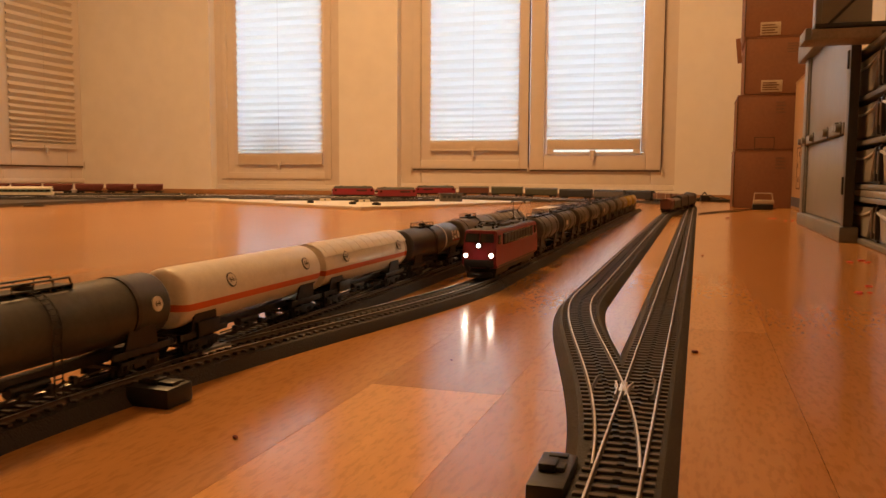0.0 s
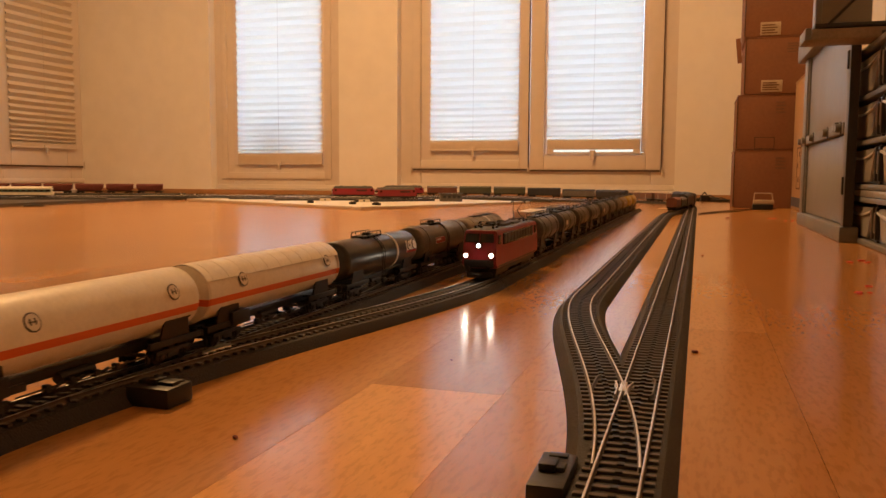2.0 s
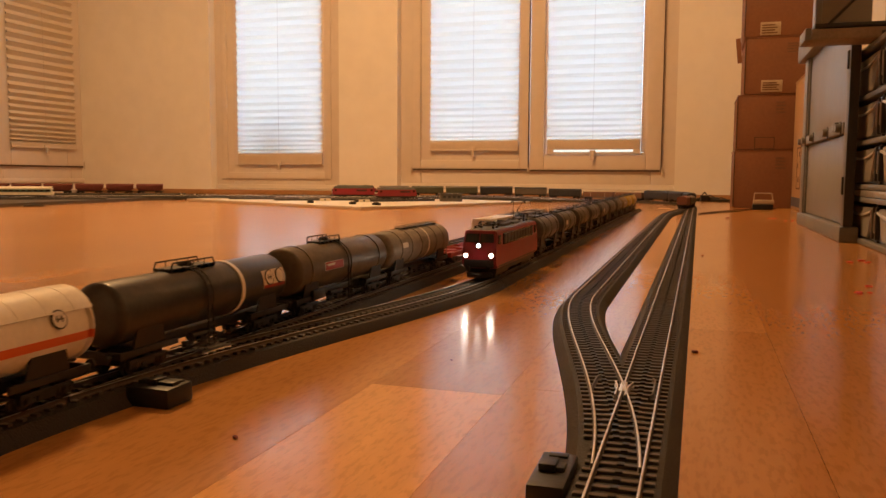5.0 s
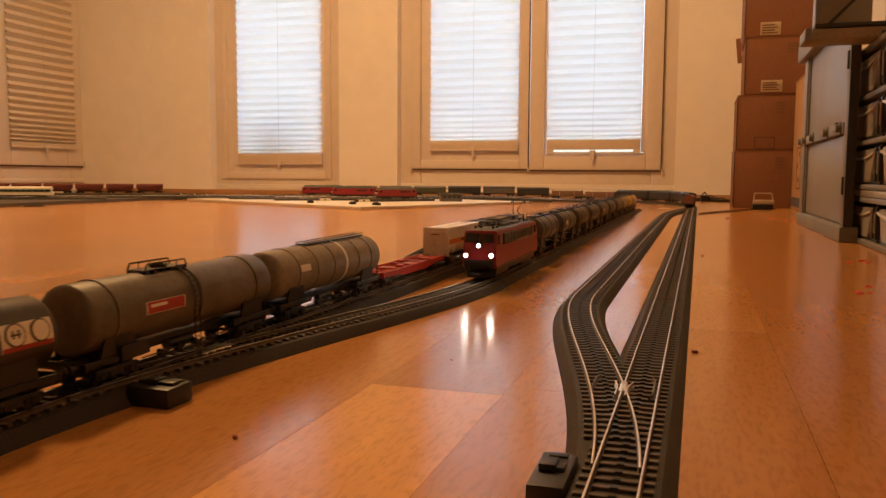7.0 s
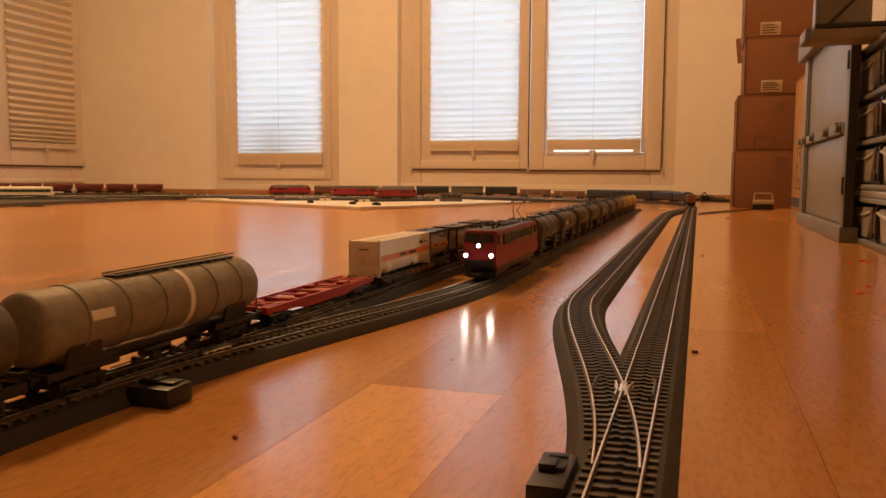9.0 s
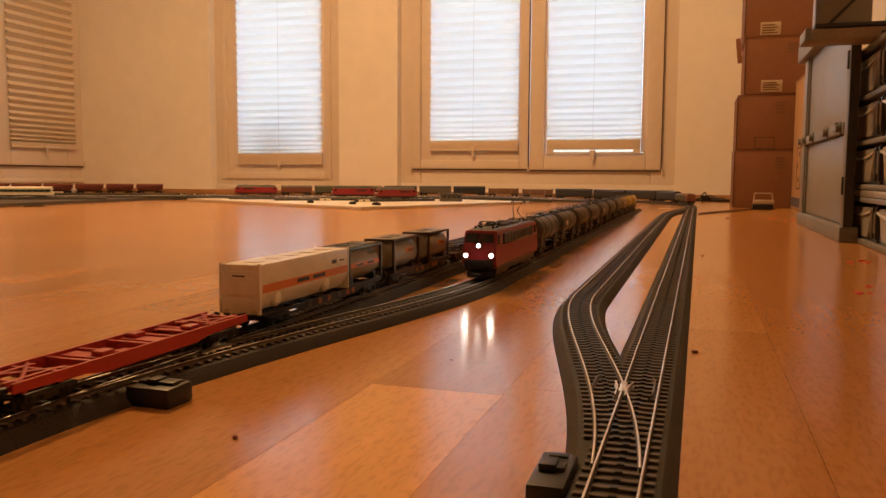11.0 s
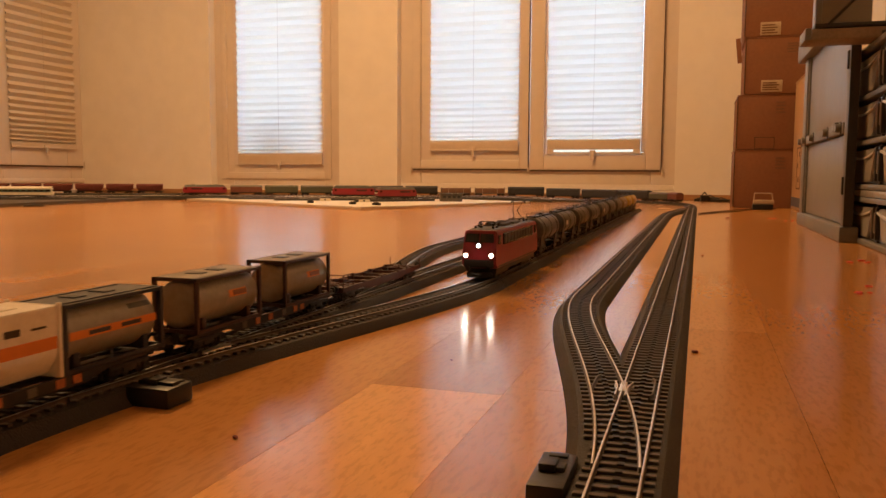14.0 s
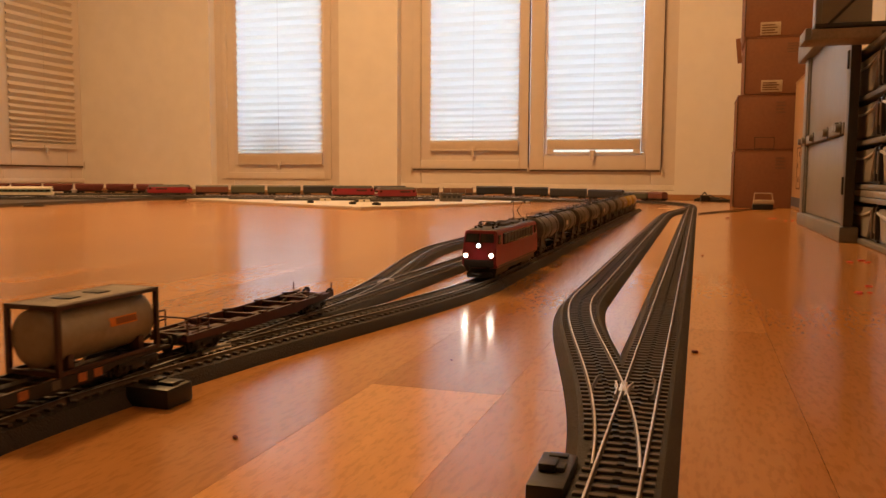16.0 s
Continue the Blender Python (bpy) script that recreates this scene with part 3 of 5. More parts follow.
ORANGEP = mat("orange_print", (0.66, 0.20, 0.035), 0.5, vary=0.05)
FADED = mat("faded_orange_mark", (0.40, 0.125, 0.035), 0.6, vary=0.25, scale=300)
REDP = mat("red_print", (0.34, 0.03, 0.022), 0.45, vary=0.06)
REDFLAT = mat("red_wagon_paint", (0.42, 0.030, 0.022), 0.45, vary=0.08, scale=80)
BROWNFLAT = mat("dark_red_brown_wagon", (0.062, 0.018, 0.016), 0.5, vary=0.15, scale=80)
LOCORED = mat("traffic_red_loco", (0.27, 0.022, 0.034), 0.32, vary=0.05, scale=60)
LOCOROOF = mat("dark_roof_grey", (0.06, 0.057, 0.054), 0.5, vary=0.2, scale=90)
LOUVRE = mat("dark_louvre_grey", (0.045, 0.040, 0.038), 0.45, vary=0.2, scale=200)
LOCOGLASS = mat("dark_loco_glazing", (0.02, 0.018, 0.016), 0.12, vary=0.05)
COPPER = mat("roof_cable", (0.03, 0.025, 0.022), 0.4, 0.6)
HEAD = glow("headlight_white", (1.0, 0.88, 0.66), 13.0)
TOPLIGHT = glow("upper_headlight_white", (1.0, 0.90, 0.72), 3.0)
BOXGREY = mat("far_grey_wagon", (0.13, 0.115, 0.10), 0.55, vary=0.15, scale=60)
BOXBROWN = mat("far_brown_wagon", (0.17, 0.062, 0.040), 0.55, vary=0.15, scale=60)
BOXGREEN = mat("far_green_wagon", (0.085, 0.088, 0.06), 0.55, vary=0.15, scale=60)
BOXDARK = mat("far_dark_tarpaulin", (0.034, 0.034, 0.040), 0.55, vary=0.2, scale=60)
STAKE = mat("pale_stake", (0.42, 0.35, 0.27), 0.55)
HOPPERRED = mat("hopper_dark_red", (0.15, 0.036, 0.026), 0.55, vary=0.18, scale=50)
TURQ = mat("railcar_turquoise", (0.10, 0.16, 0.13), 0.4, vary=0.06)

def wheelset_mesh():
    bm = bmesh.new()
    cyl(bm, (-0.0115, 0, 0), (0.0115, 0, 0), 0.001, seg=8)
    for k in (-1, 1):
        lathe(bm, [(k * 0.0072, 0.0062), (k * 0.0078, 0.0062), (k * 0.0080, 0.0053), (k * 0.0100, 0.0051), (k * 0.0101, 0.0043), (k * 0.0096, 0.0040), (k * 0.0096, 0.0012)], "X", 18)
    return finish("wheelset", bm, STEELW)


def bogie_mesh():
    bm = bmesh.new()
    for k in (-1, 1):
        x = k * 0.0118
        bx(bm, x - 0.0008, x + 0.0008, -0.0145, 0.0145, 0.0060, 0.0083, 0.0004)
        bx(bm, x - 0.0008, x + 0.0008, -0.005, 0.005, 0.0035, 0.0065, 0.0004)
        for y in (-0.0103, 0.0103):
            bx(bm, x - 0.0011, x + 0.0011, y - 0.0021, y + 0.0021, 0.0034, 0.0070, 0.0005)
            for j in (-1, 1):
                cyl(bm, (x, y + j * 0.0034, 0.0038), (x, y + j * 0.0034, 0.0064), 0.0010, seg=8)
            cyl(bm, (x, y, 0.0052), (x + k * 0.0016, y, 0.0052), 0.0013, seg=10)
    bx(bm, -0.0115, 0.0115, -0.0028, 0.0028, 0.0065, 0.0090, 0.0005)
    for y in (-0.0165, 0.0165):
        bx(bm, -0.0115, 0.0115, y - 0.0006, y + 0.0006, 0.0055, 0.0072, 0.0003)
        for k in (-1, 1):
            bx(bm, k * 0.0085 - 0.0008, k * 0.0085 + 0.0008, y - 0.0012, y + 0.0012, 0.0022, 0.0064, 0.0003)
    return finish("bogie", bm, BLACKP)


WHEELS, BOGIE = wheelset_mesh(), bogie_mesh()


def bogie(parent, y):
    b = new("bogie", BOGIE)
    b.parent, b.matrix_basis = parent, pose(0, y, 0)
    for k in (-0.0103, 0.0103):
        w = new("wheelset", WHEELS)
        w.parent, w.matrix_basis = b, pose(0, k, 0.0053)
    return b


def buffers(parent, L, z=0.0120):
    """Two buffers and a hook coupler at each end."""
    for s in (-1, 1):
        for k in (-1, 1):
            bm = bmesh.new()
            cyl(bm, (k * 0.0100, s * (L / 2 - 0.0060), z), (k * 0.0100, s * (L / 2 - 0.0015), z), 0.0013, seg=10)
            cyl(bm, (k * 0.0100, s * (L / 2 - 0.0015), z), (k * 0.0100, s * L / 2, z), 0.0026, seg=14)
            part("buffer", bm, BLACKP, parent)
        bm = box(-0.0022, 0.0022, s * (L / 2 - 0.008), s * (L / 2 + 0.0035), 0.0048, 0.0066, 0.0004)
        rod(bm, [(-0.0045, s * (L / 2 + 0.002), 0.0066), (-0.0045, s * (L / 2 + 0.005), 0.0076), (0.0045, s * (L / 2 + 0.005), 0.0076), (0.0045, s * (L / 2 + 0.002), 0.0066)], 0.0005)
        part("coupler", bm, BLACKP, parent)


def shell(bm, r, y0, y1, a0, a1, thick=0.0003, zc=0.0, seg=10):
    """A curved plate lying on a cylinder along Y; angles in degrees from +X upwards."""
    rows = []
    for rr in (r, r + thick):
        for i in range(seg + 1):
            t = radians(a0 + (a1 - a0) * i / seg)
            rows.append([bm.verts.new((rr * math.cos(t), y, zc + rr * math.sin(t))) for y in (y0, y1)])
    n = seg + 1
    for i in range(seg):
        bm.faces.new((rows[i][0], rows[i][1], rows[i + 1][1], rows[i + 1][0]))
        bm.faces.new((rows[n + i][0], rows[n + i + 1][0], rows[n + i + 1][1], rows[n + i][1]))
        bm.faces.new((rows[i][0], rows[i + 1][0], rows[n + i + 1][0], rows[n + i][0]))
        bm.faces.new((rows[i][1], rows[n + i][1], rows[n + i + 1][1], rows[i + 1][1]))
    for i in (0, seg):
        bm.faces.new((rows[i][0], rows[n + i][0], rows[n + i][1], rows[i][1]))
    return bm


def tank_body(r, L, zc, dome=0.006, seg=40, full=0.45):
    pr = [(-L / 2, 0.0006)]
    for i in range(1, 8):
        a = math.pi / 2 * i / 7
        pr.append((-L / 2 + dome * (1 - math.cos(a)), r * math.sin(a) ** full))
    pr += [(-y, q) for y, q in reversed(pr)]
    return lathe(bmesh.new(), pr, "Y", seg, (0, 0, zc))


def walkway(parent, y0, y1, z, w=0.0055, rails=True, color=None):
    bm = box(-w, w, y0, y1, z, z + 0.0006)
    n = max(2, int((y1 - y0) / 0.006))
    for i in range(n + 1):
        y = y0 + (y1 - y0) * i / n
        bx(bm, -w, w, y - 0.0003, y + 0.0003, z - 0.0014, z + 0.0003)
    ww = part("walkway", bm, color or BLACKP, parent, "dark roof walkway")
    bm = bmesh.new()
    cyl(bm, (0, (y0 + y1) / 2, z), (0, (y0 + y1) / 2, z + 0.0022), 0.0042, seg=18)
    cyl(bm, (0, (y0 + y1) / 2, z + 0.0021), (0, (y0 + y1) / 2, z + 0.0030), 0.0034, seg=18)
    part("filler_dome", bm, color or BLACKP, ww)
    if rails:
        bm = bmesh.new()
        for k in (-1, 1):
            x = k * w
            rod(bm, [(x, y0, z), (x, y0 + 0.002, z + 0.0038), (x, y1 - 0.002, z + 0.0038), (x, y1, z)], 0.0005)
            for i in range(1, 4):
                y = y0 + (y1 - y0) * i / 4
                rod(bm, [(x, y, z), (x, y, z + 0.0038)], 0.0003)
        part("handrail", bm, color or BLACKP, ww)


def ladder(parent, y, r, zc, sides=(-1, 1)):
    bm = bmesh.new()
    for k in sides:
        for dy in (-0.0024, 0.0024):
            pts = [(k * (r + 0.0012) * math.cos(radians(a)), y + dy, zc + (r + 0.0012) * math.sin(radians(a))) for a in range(80, -21, -12)]
            rod(bm, pts + [(k * (r + 0.0008), y + dy, 0.004)], 0.0004)
        for a in range(70, -21, -9):
            c, s = k * (r + 0.0012) * math.cos(radians(a)), zc + (r + 0.0012) * math.sin(radians(a))
            rod(bm, [(c, y - 0.0024, s), (c, y + 0.0024, s)], 0.0003)
        for z in (0.016, 0.012, 0.008, 0.0045):
            rod(bm, [(k * (r + 0.0008), y - 0.0024, z), (k * (r + 0.0008), y + 0.0024, z)], 0.0003)
    part("ladder", bm, BLACKP, parent, "dark curved ladder over the tank")


def underframe(parent, L, paint=None, z=0.0105, brake=True):
    paint = paint or BLACKP
    u = part("underframe", box(-0.0035, 0.0035, -L / 2 + 0.006, L / 2 - 0.006, z - 0.0015, z + 0.0030, 0.0004), paint, parent, "black steel underframe")
    for s in (-1, 1):
        y = s * (L / 2 - 0.007)
        part("headstock", box(-0.0150, 0.0150, y - 0.001, y + 0.001, z - 0.0005, z + 0.0035, 0.0004), paint, u)
        for k in (-1, 1):
            a, b = sorted((s * (L / 2 - 0.007), s * (L / 2 - 0.052)))
            part("solebar", box(k * 0.0138 - 0.0009, k * 0.0138 + 0.0009, a, b, z, z + 0.0034, 0.0003), paint, u)
        yy = s * (L / 2 - 0.030)
        part("bolster", box(-0.0140, 0.0140, yy - 0.010, yy + 0.010, z + 0.001, z + 0.0028, 0.0003), paint, u)
    if brake:
        bm = bmesh.new()
        cyl(bm, (0.004, -0.012, 0.0082), (0.004, 0.010, 0.0082), 0.0028, seg=14)
        for y in (-0.026, -0.012, 0.004, 0.018):
            rod(bm, [(0.010, y, 0.0085), (0.0105, y + 0.004, 0.0060), (0.0102, y + 0.010, 0.0078)], 0.0008)
            bx(bm, 0.0085, 0.0115, y, y + 0.003, 0.0055, 0.0088, 0.0003)
            bx(bm, -0.0115, -0.0085, y, y + 0.003, 0.0055, 0.0088, 0.0003)
        rod(bm, [(0.0108, -L / 2 + 0.05, 0.0074), (0.0108, L / 2 - 0.05, 0.0074)], 0.0004)
        rod(bm, [(-0.0108, -L / 2 + 0.05, 0.0074), (-0.0108, L / 2 - 0.05, 0.0074)], 0.0004)
        part("brake_gear", bm, BLACKP, parent)


def saddles(parent, L, r, zc, paint):
    """Plates that carry the tank over each bogie."""
    for s in (-1, 1):
        y = s * (L / 2 - 0.030)
        for k in (-1, 1):
            bm = bmesh.new()
            vs = [(k * 0.0135, y - 0.013, 0.0115), (k * 0.0135, y + 0.013, 0.0115), (k * r * 0.86, y + 0.010, zc - r * 0.50), (k * r * 0.86, y - 0.010, zc - r * 0.50)]
            a = [bm.verts.new(v) for v in vs]
            b = [bm.verts.new((x - k * 0.0012, q, z)) for x, q, z in vs]
            bm.faces.new(a), bm.faces.new(b[::-1])
            for i in range(4):
                bm.faces.new((a[i], b[i], b[(i + 1) % 4], a[(i + 1) % 4]))
            part("saddle", bm, paint, parent)


def emblem(parent, r, zc, y, a, size=0.0044, ring=None, bars=None):
    """A plain ring emblem with two bars, on both sides of a tank."""
    for k in (1, -1):
        m = Matrix.Translation((k * (r + 0.0002) * math.cos(radians(a)), y, zc + (r + 0.0002) * math.sin(radians(a)))) @ Matrix.Rotation(radians(90 - a if k > 0 else -(90 - a)), 4, "Y")
        bm = bmesh.new()
        cyl(bm, (0, 0, -0.0004), (0, 0, 0.0002), size, seg=28)
        bmesh.ops.transform(bm, matrix=m, verts=bm.verts)
        part("emblem", bm, ring or DARKP, parent, "round dark ring emblem")
        bm = bmesh.new()
        cyl(bm, (0, 0, 0), (0, 0, 0.0003), size * 0.87, seg=28)
        bmesh.ops.transform(bm, matrix=m, verts=bm.verts)
        part("emblem_field", bm, WHITEP if ring is None else ring, parent)
        bm = bmesh.new()
        for j in (-0.3, 0.3):
            bx(bm, -size * 0.38, size * 0.30, size * (j - 0.10), size * (j + 0.10), 0.0002, 0.0004)
        bx(bm, -size * 0.08, size * 0.08, -size * 0.55, size * 0.55, 0.0002, 0.00042)
        bmesh.ops.transform(bm, matrix=m, verts=bm.verts)
        part("emblem_bar", bm, bars or DARKP, parent)


def plate(parent, r, zc, y0, y1, a0, a1, material, thick=0.0003, label=""):
    for k in (1, -1):
        a, b = (a0, a1) if k > 0 else (180 - a1, 180 - a0)
        part("plate", shell(bmesh.new(), r - 0.0001, y0, y1, a, b, thick, zc, max(6, int((b - a) / 6))), material, parent, label)


def tank_wagon(label, L, TL, r, zc, paint, bands=(), band_paint=None, walk_y=None, ladder_y=None, dome=0.0042, at=None, group="tank wagons of the moving goods train", saddle=None):
    w = thing("tank_wagon", label, "model wagon", group, at=at)
    part("tank", tank_body(r, TL, zc, dome), paint, w)
    underframe(w, L)
    saddles(w, L, r, zc, saddle or BLACKP)
    for s in (-1, 1):
        bogie(w, s * (L / 2 - 0.030))
    buffers(w, L)
    for y, width in bands:
        part("band", shell(bmesh.new(), r, y - width / 2, y + width / 2, 0, 360, 0.0006, zc, 40), band_paint or paint, w)
    if walk_y:
        walkway(w, *walk_y, zc + r + 0.0006)
    if ladder_y is not None:
        ladder(w, ladder_y, r, zc)
    return w


# ---- the moving goods train ----
XNEAR = XB
ROLLING = []


def runs(ob, y, z=0.0):
    ob.matrix_basis = pose(XNEAR, y, RAILTOP + z)
    ROLLING.append((ob, y, z))
    return ob


def train_tanks():
    zc = 0.0325
    w = tank_wagon("olive-grey tank wagon with a white round emblem", 0.186, 0.172, 0.0168, zc, TANKGREEN, [(0.058, 0.003), (-0.058, 0.003)], TANKBLACK, (-0.02, 0.026), 0.003)
    emblem(w, 0.0168, zc, 0.072, 8, 0.0040, WHITEP, DARKP)
    runs(w, 0.273)
    w = tank_wagon("cream pressure gas tank wagon with an orange stripe", 0.184, 0.168, 0.0172, zc, CREAM_STRIPE, dome=0.0065)
    emblem(w, 0.0172, zc, -0.037, 22)
    emblem(w, 0.0172, zc, 0.058, 22)
    plate(w, 0.0172, zc, 0.052, 0.074, -32, -29, DARKP)
    part("valve_box", box(-0.0165, 0.0165, -0.071, -0.050, 0.0105, 0.0190, 0.001), BLACKP, w)
    runs(w, 0.452)
    w = tank_wagon("cream gas tank wagon with a ribbed sun shield", 0.184, 0.172, 0.0166, zc - 0.0006, CREAM_STRIPE, dome=0.003)
    bm = shell(bmesh.new(), 0.0176, -0.087, 0.087, 28, 152, 0.0005, zc - 0.0006, 20)
    for i in range(11):
        y = -0.078 + i * 0.0156
        shell(bm, 0.0180, y - 0.0022, y + 0.0022, 28, 152, 0.00025, zc - 0.0006, 20)
    part("sun_shield", bm, CREAM, w, "ribbed cream sheet over the upper half")
    for s in (-1, 1):
        bm = bmesh.new()
        lathe(bm, [(s * 0.0855, 0.0150), (s * 0.0862, 0.0172), (s * 0.0868, 0.0172), (s * 0.0872, 0.0150)], "Y", 36, (0, 0, zc - 0.0006))
        part("end_plate", bm, CREAM_STRIPE, w)
    emblem(w, 0.0172, zc, -0.050, 18)
    emblem(w, 0.0172, zc, 0.066, 18)
    part("valve_box", box(-0.0165, 0.0165, -0.062, -0.042, 0.0105, 0.0190, 0.001), BLACKP, w)
    runs(w, 0.628)
    w = tank_wagon("black tank wagon with a white band and a sign panel", 0.178, 0.165, 0.0165, zc - 0.001, TANKBLACK, [(0.026, 0.0035)], WHITEP, (-0.030, 0.012), -0.010)
    plate(w, 0.0165, zc - 0.001, 0.050, 0.077, -10, 30, WHITEP, 0.0003, "cream sign panel with two rings")
    plate(w, 0.0167, zc - 0.001, 0.0505, 0.0765, -10, -3, REDP, 0.0003)
    for y in (0.0568, 0.0700):
        emblem(w, 0.0169, zc - 0.001, y, 13, 0.0050, None, DARKP if y < 0.06 else WHITEP)
    runs(w, 0.817)
    w = tank_wagon("grimy brown-grey tank wagon with a red sign", 0.182, 0.165, 0.0172, zc, TANKBROWN, [(-0.064, 0.0012), (0.004, 0.0012), (0.062, 0.0016)], TANKBROWN, (-0.030, 0.006), -0.002)
    plate(w, 0.0172, zc, -0.044, -0.012, -7, 14, WHITEP, 0.0003)
    plate(w, 0.0174, zc, -0.0432, -0.0128, -6, 13, REDP, 0.0003, "red sign with white lettering")
    plate(w, 0.0176, zc, -0.041, -0.028, 4, 9, WHITEP, 0.0003)
    part("valve_box", box(-0.0165, 0.0165, -0.062, -0.044, 0.0105, 0.0180, 0.001), BLACKP, w)
    runs(w, 0.999)
    w = tank_wagon("dull silver ribbed tank wagon with a long walkway", 0.186, 0.177, 0.0170, zc, TANKSILVER, [(y, 0.0014) for y in (-0.062, -0.034, -0.006, 0.040, 0.066)], TANKSILVER, dome=0.0050)
    plate(w, 0.0170, zc, 0.014, 0.018, -90, 90, WHITEP, 0.0004)
    plate(w, 0.0170, zc, -0.062, -0.046, 4, 20, WHITEP, 0.0003)
    bm = box(-0.0038, 0.0038, -0.030, 0.078, zc + 0.0176, zc + 0.0182)
    for i in range(14):
        y = -0.028 + i * 0.008
        bx(bm, -0.0038, 0.0038, y - 0.0004, y + 0.0004, zc + 0.0168, zc + 0.0176)
    for x in (-0.0038, 0.0038):
        rod(bm, [(x, -0.030, zc + 0.0190), (x, 0.078, zc + 0.0200)], 0.0004)
    part("walkway", bm, BLACKP, w, "long narrow walkway along the top")
    bm = bmesh.new()
    for x in (-0.012, 0.012):
        rod(bm, [(x, 0.090, 0.012), (x, 0.090, 0.026)], 0.0005)
    rod(bm, [(-0.012, 0.090, 0.026), (0.012, 0.090, 0.026)], 0.0005)
    part("end_railing", bm, BLACKP, w)
    runs(w, 1.182)


def flat_frame(w, L, paint, z0, z1, half=0.0150, belly=0.0, cross=8):
    for k in (-1, 1):
        bm = bmesh.new()
        x = k * half
        side = [(-L / 2 + 0.005, z1), (L / 2 - 0.005, z1), (L / 2 - 0.005, z0 + 0.002), (L / 2 - 0.045, z0 + 0.001), (L / 2 - 0.06, z0 - belly), (-L / 2 + 0.06, z0 - belly), (-L / 2 + 0.045, z0 + 0.001), (-L / 2 + 0.005, z0 + 0.002)]
        a = [bm.verts.new((x, y, z)) for y, z in side]
        b = [bm.verts.new((x - k * 0.0016, y, z)) for y, z in side]
        bm.faces.new(a), bm.faces.new(b[::-1])
        for i in range(len(side)):
            j = (i + 1) % len(side)
            bm.faces.new((a[i], b[i], b[j], a[j]))
        part("side_beam", bm, paint, w)
    bm = bmesh.new()
    bx(bm, -0.003, 0.003, -L / 2 + 0.006, L / 2 - 0.006, z0, z0 + 0.0025, 0.0003)
    for i in range(cross):
        y = -L / 2 + 0.012 + (L - 0.024) * i / (cross - 1)
        bx(bm, -half + 0.001, half - 0.001, y - 0.0012, y + 0.0012, z0 + 0.0005, z1 - 0.0006, 0.0003)
    for s in (-1, 1):
        a, b = sorted((s * (L / 2 - 0.006), s * (L / 2 - 0.040)))
        for x in (-0.008, 0.008):
            bx(bm, x - 0.001, x + 0.001, a, b, z1 - 0.003, z1 - 0.0004, 0.0003)
        rod(bm, [(-0.012, s * (L / 2 - 0.04), z1 - 0.001), (0.012, s * (L / 2 - 0.012), z1 - 0.001)], 0.0009)
        rod(bm, [(0.012, s * (L / 2 - 0.04), z1 - 0.001), (-0.012, s * (L / 2 - 0.012), z1 - 0.001)], 0.0009)
    part("inner_frame", bm, paint, w)
    for s in (-1, 1):
        bogie(w, s * (L / 2 - 0.028))
    buffers(w, L)


def container_feet(w, L, z, half, paint, ys):
    for y in ys:
        for k in (-1, 1):
            part("container_foot", box(k * half - 0.002, k * half + 0.002, y - 0.0025, y + 0.0025, z, z + 0.002, 0.0004), paint, w)


def frame_posts(L, hw, z0, z1, r=0.0011):
    bm = bmesh.new()
    for s in (-1, 1):
        y = s * (L / 2 - r)
        for k in (-1, 1):
            bx(bm, k * hw - r, k * hw + r, y - r, y + r, z0, z1)
        for z in (z0 + r, z1 - r):
            bx(bm, -hw, hw, y - r, y + r, z - r, z + r)
    for k in (-1, 1):
        for z in (z0 + r, z1 - r):
            bx(bm, k * hw - r * 0.8, k * hw + r * 0.8, -L / 2, L / 2, z - r * 0.8, z + r * 0.8)
    return bm


CHROME = mat("dull_tank_steel", (0.30, 0.27, 0.225), 0.42, 0.35, vary=0.1, scale=40, wear=((0.2, 0.15, 0.1), 60, 0.3))


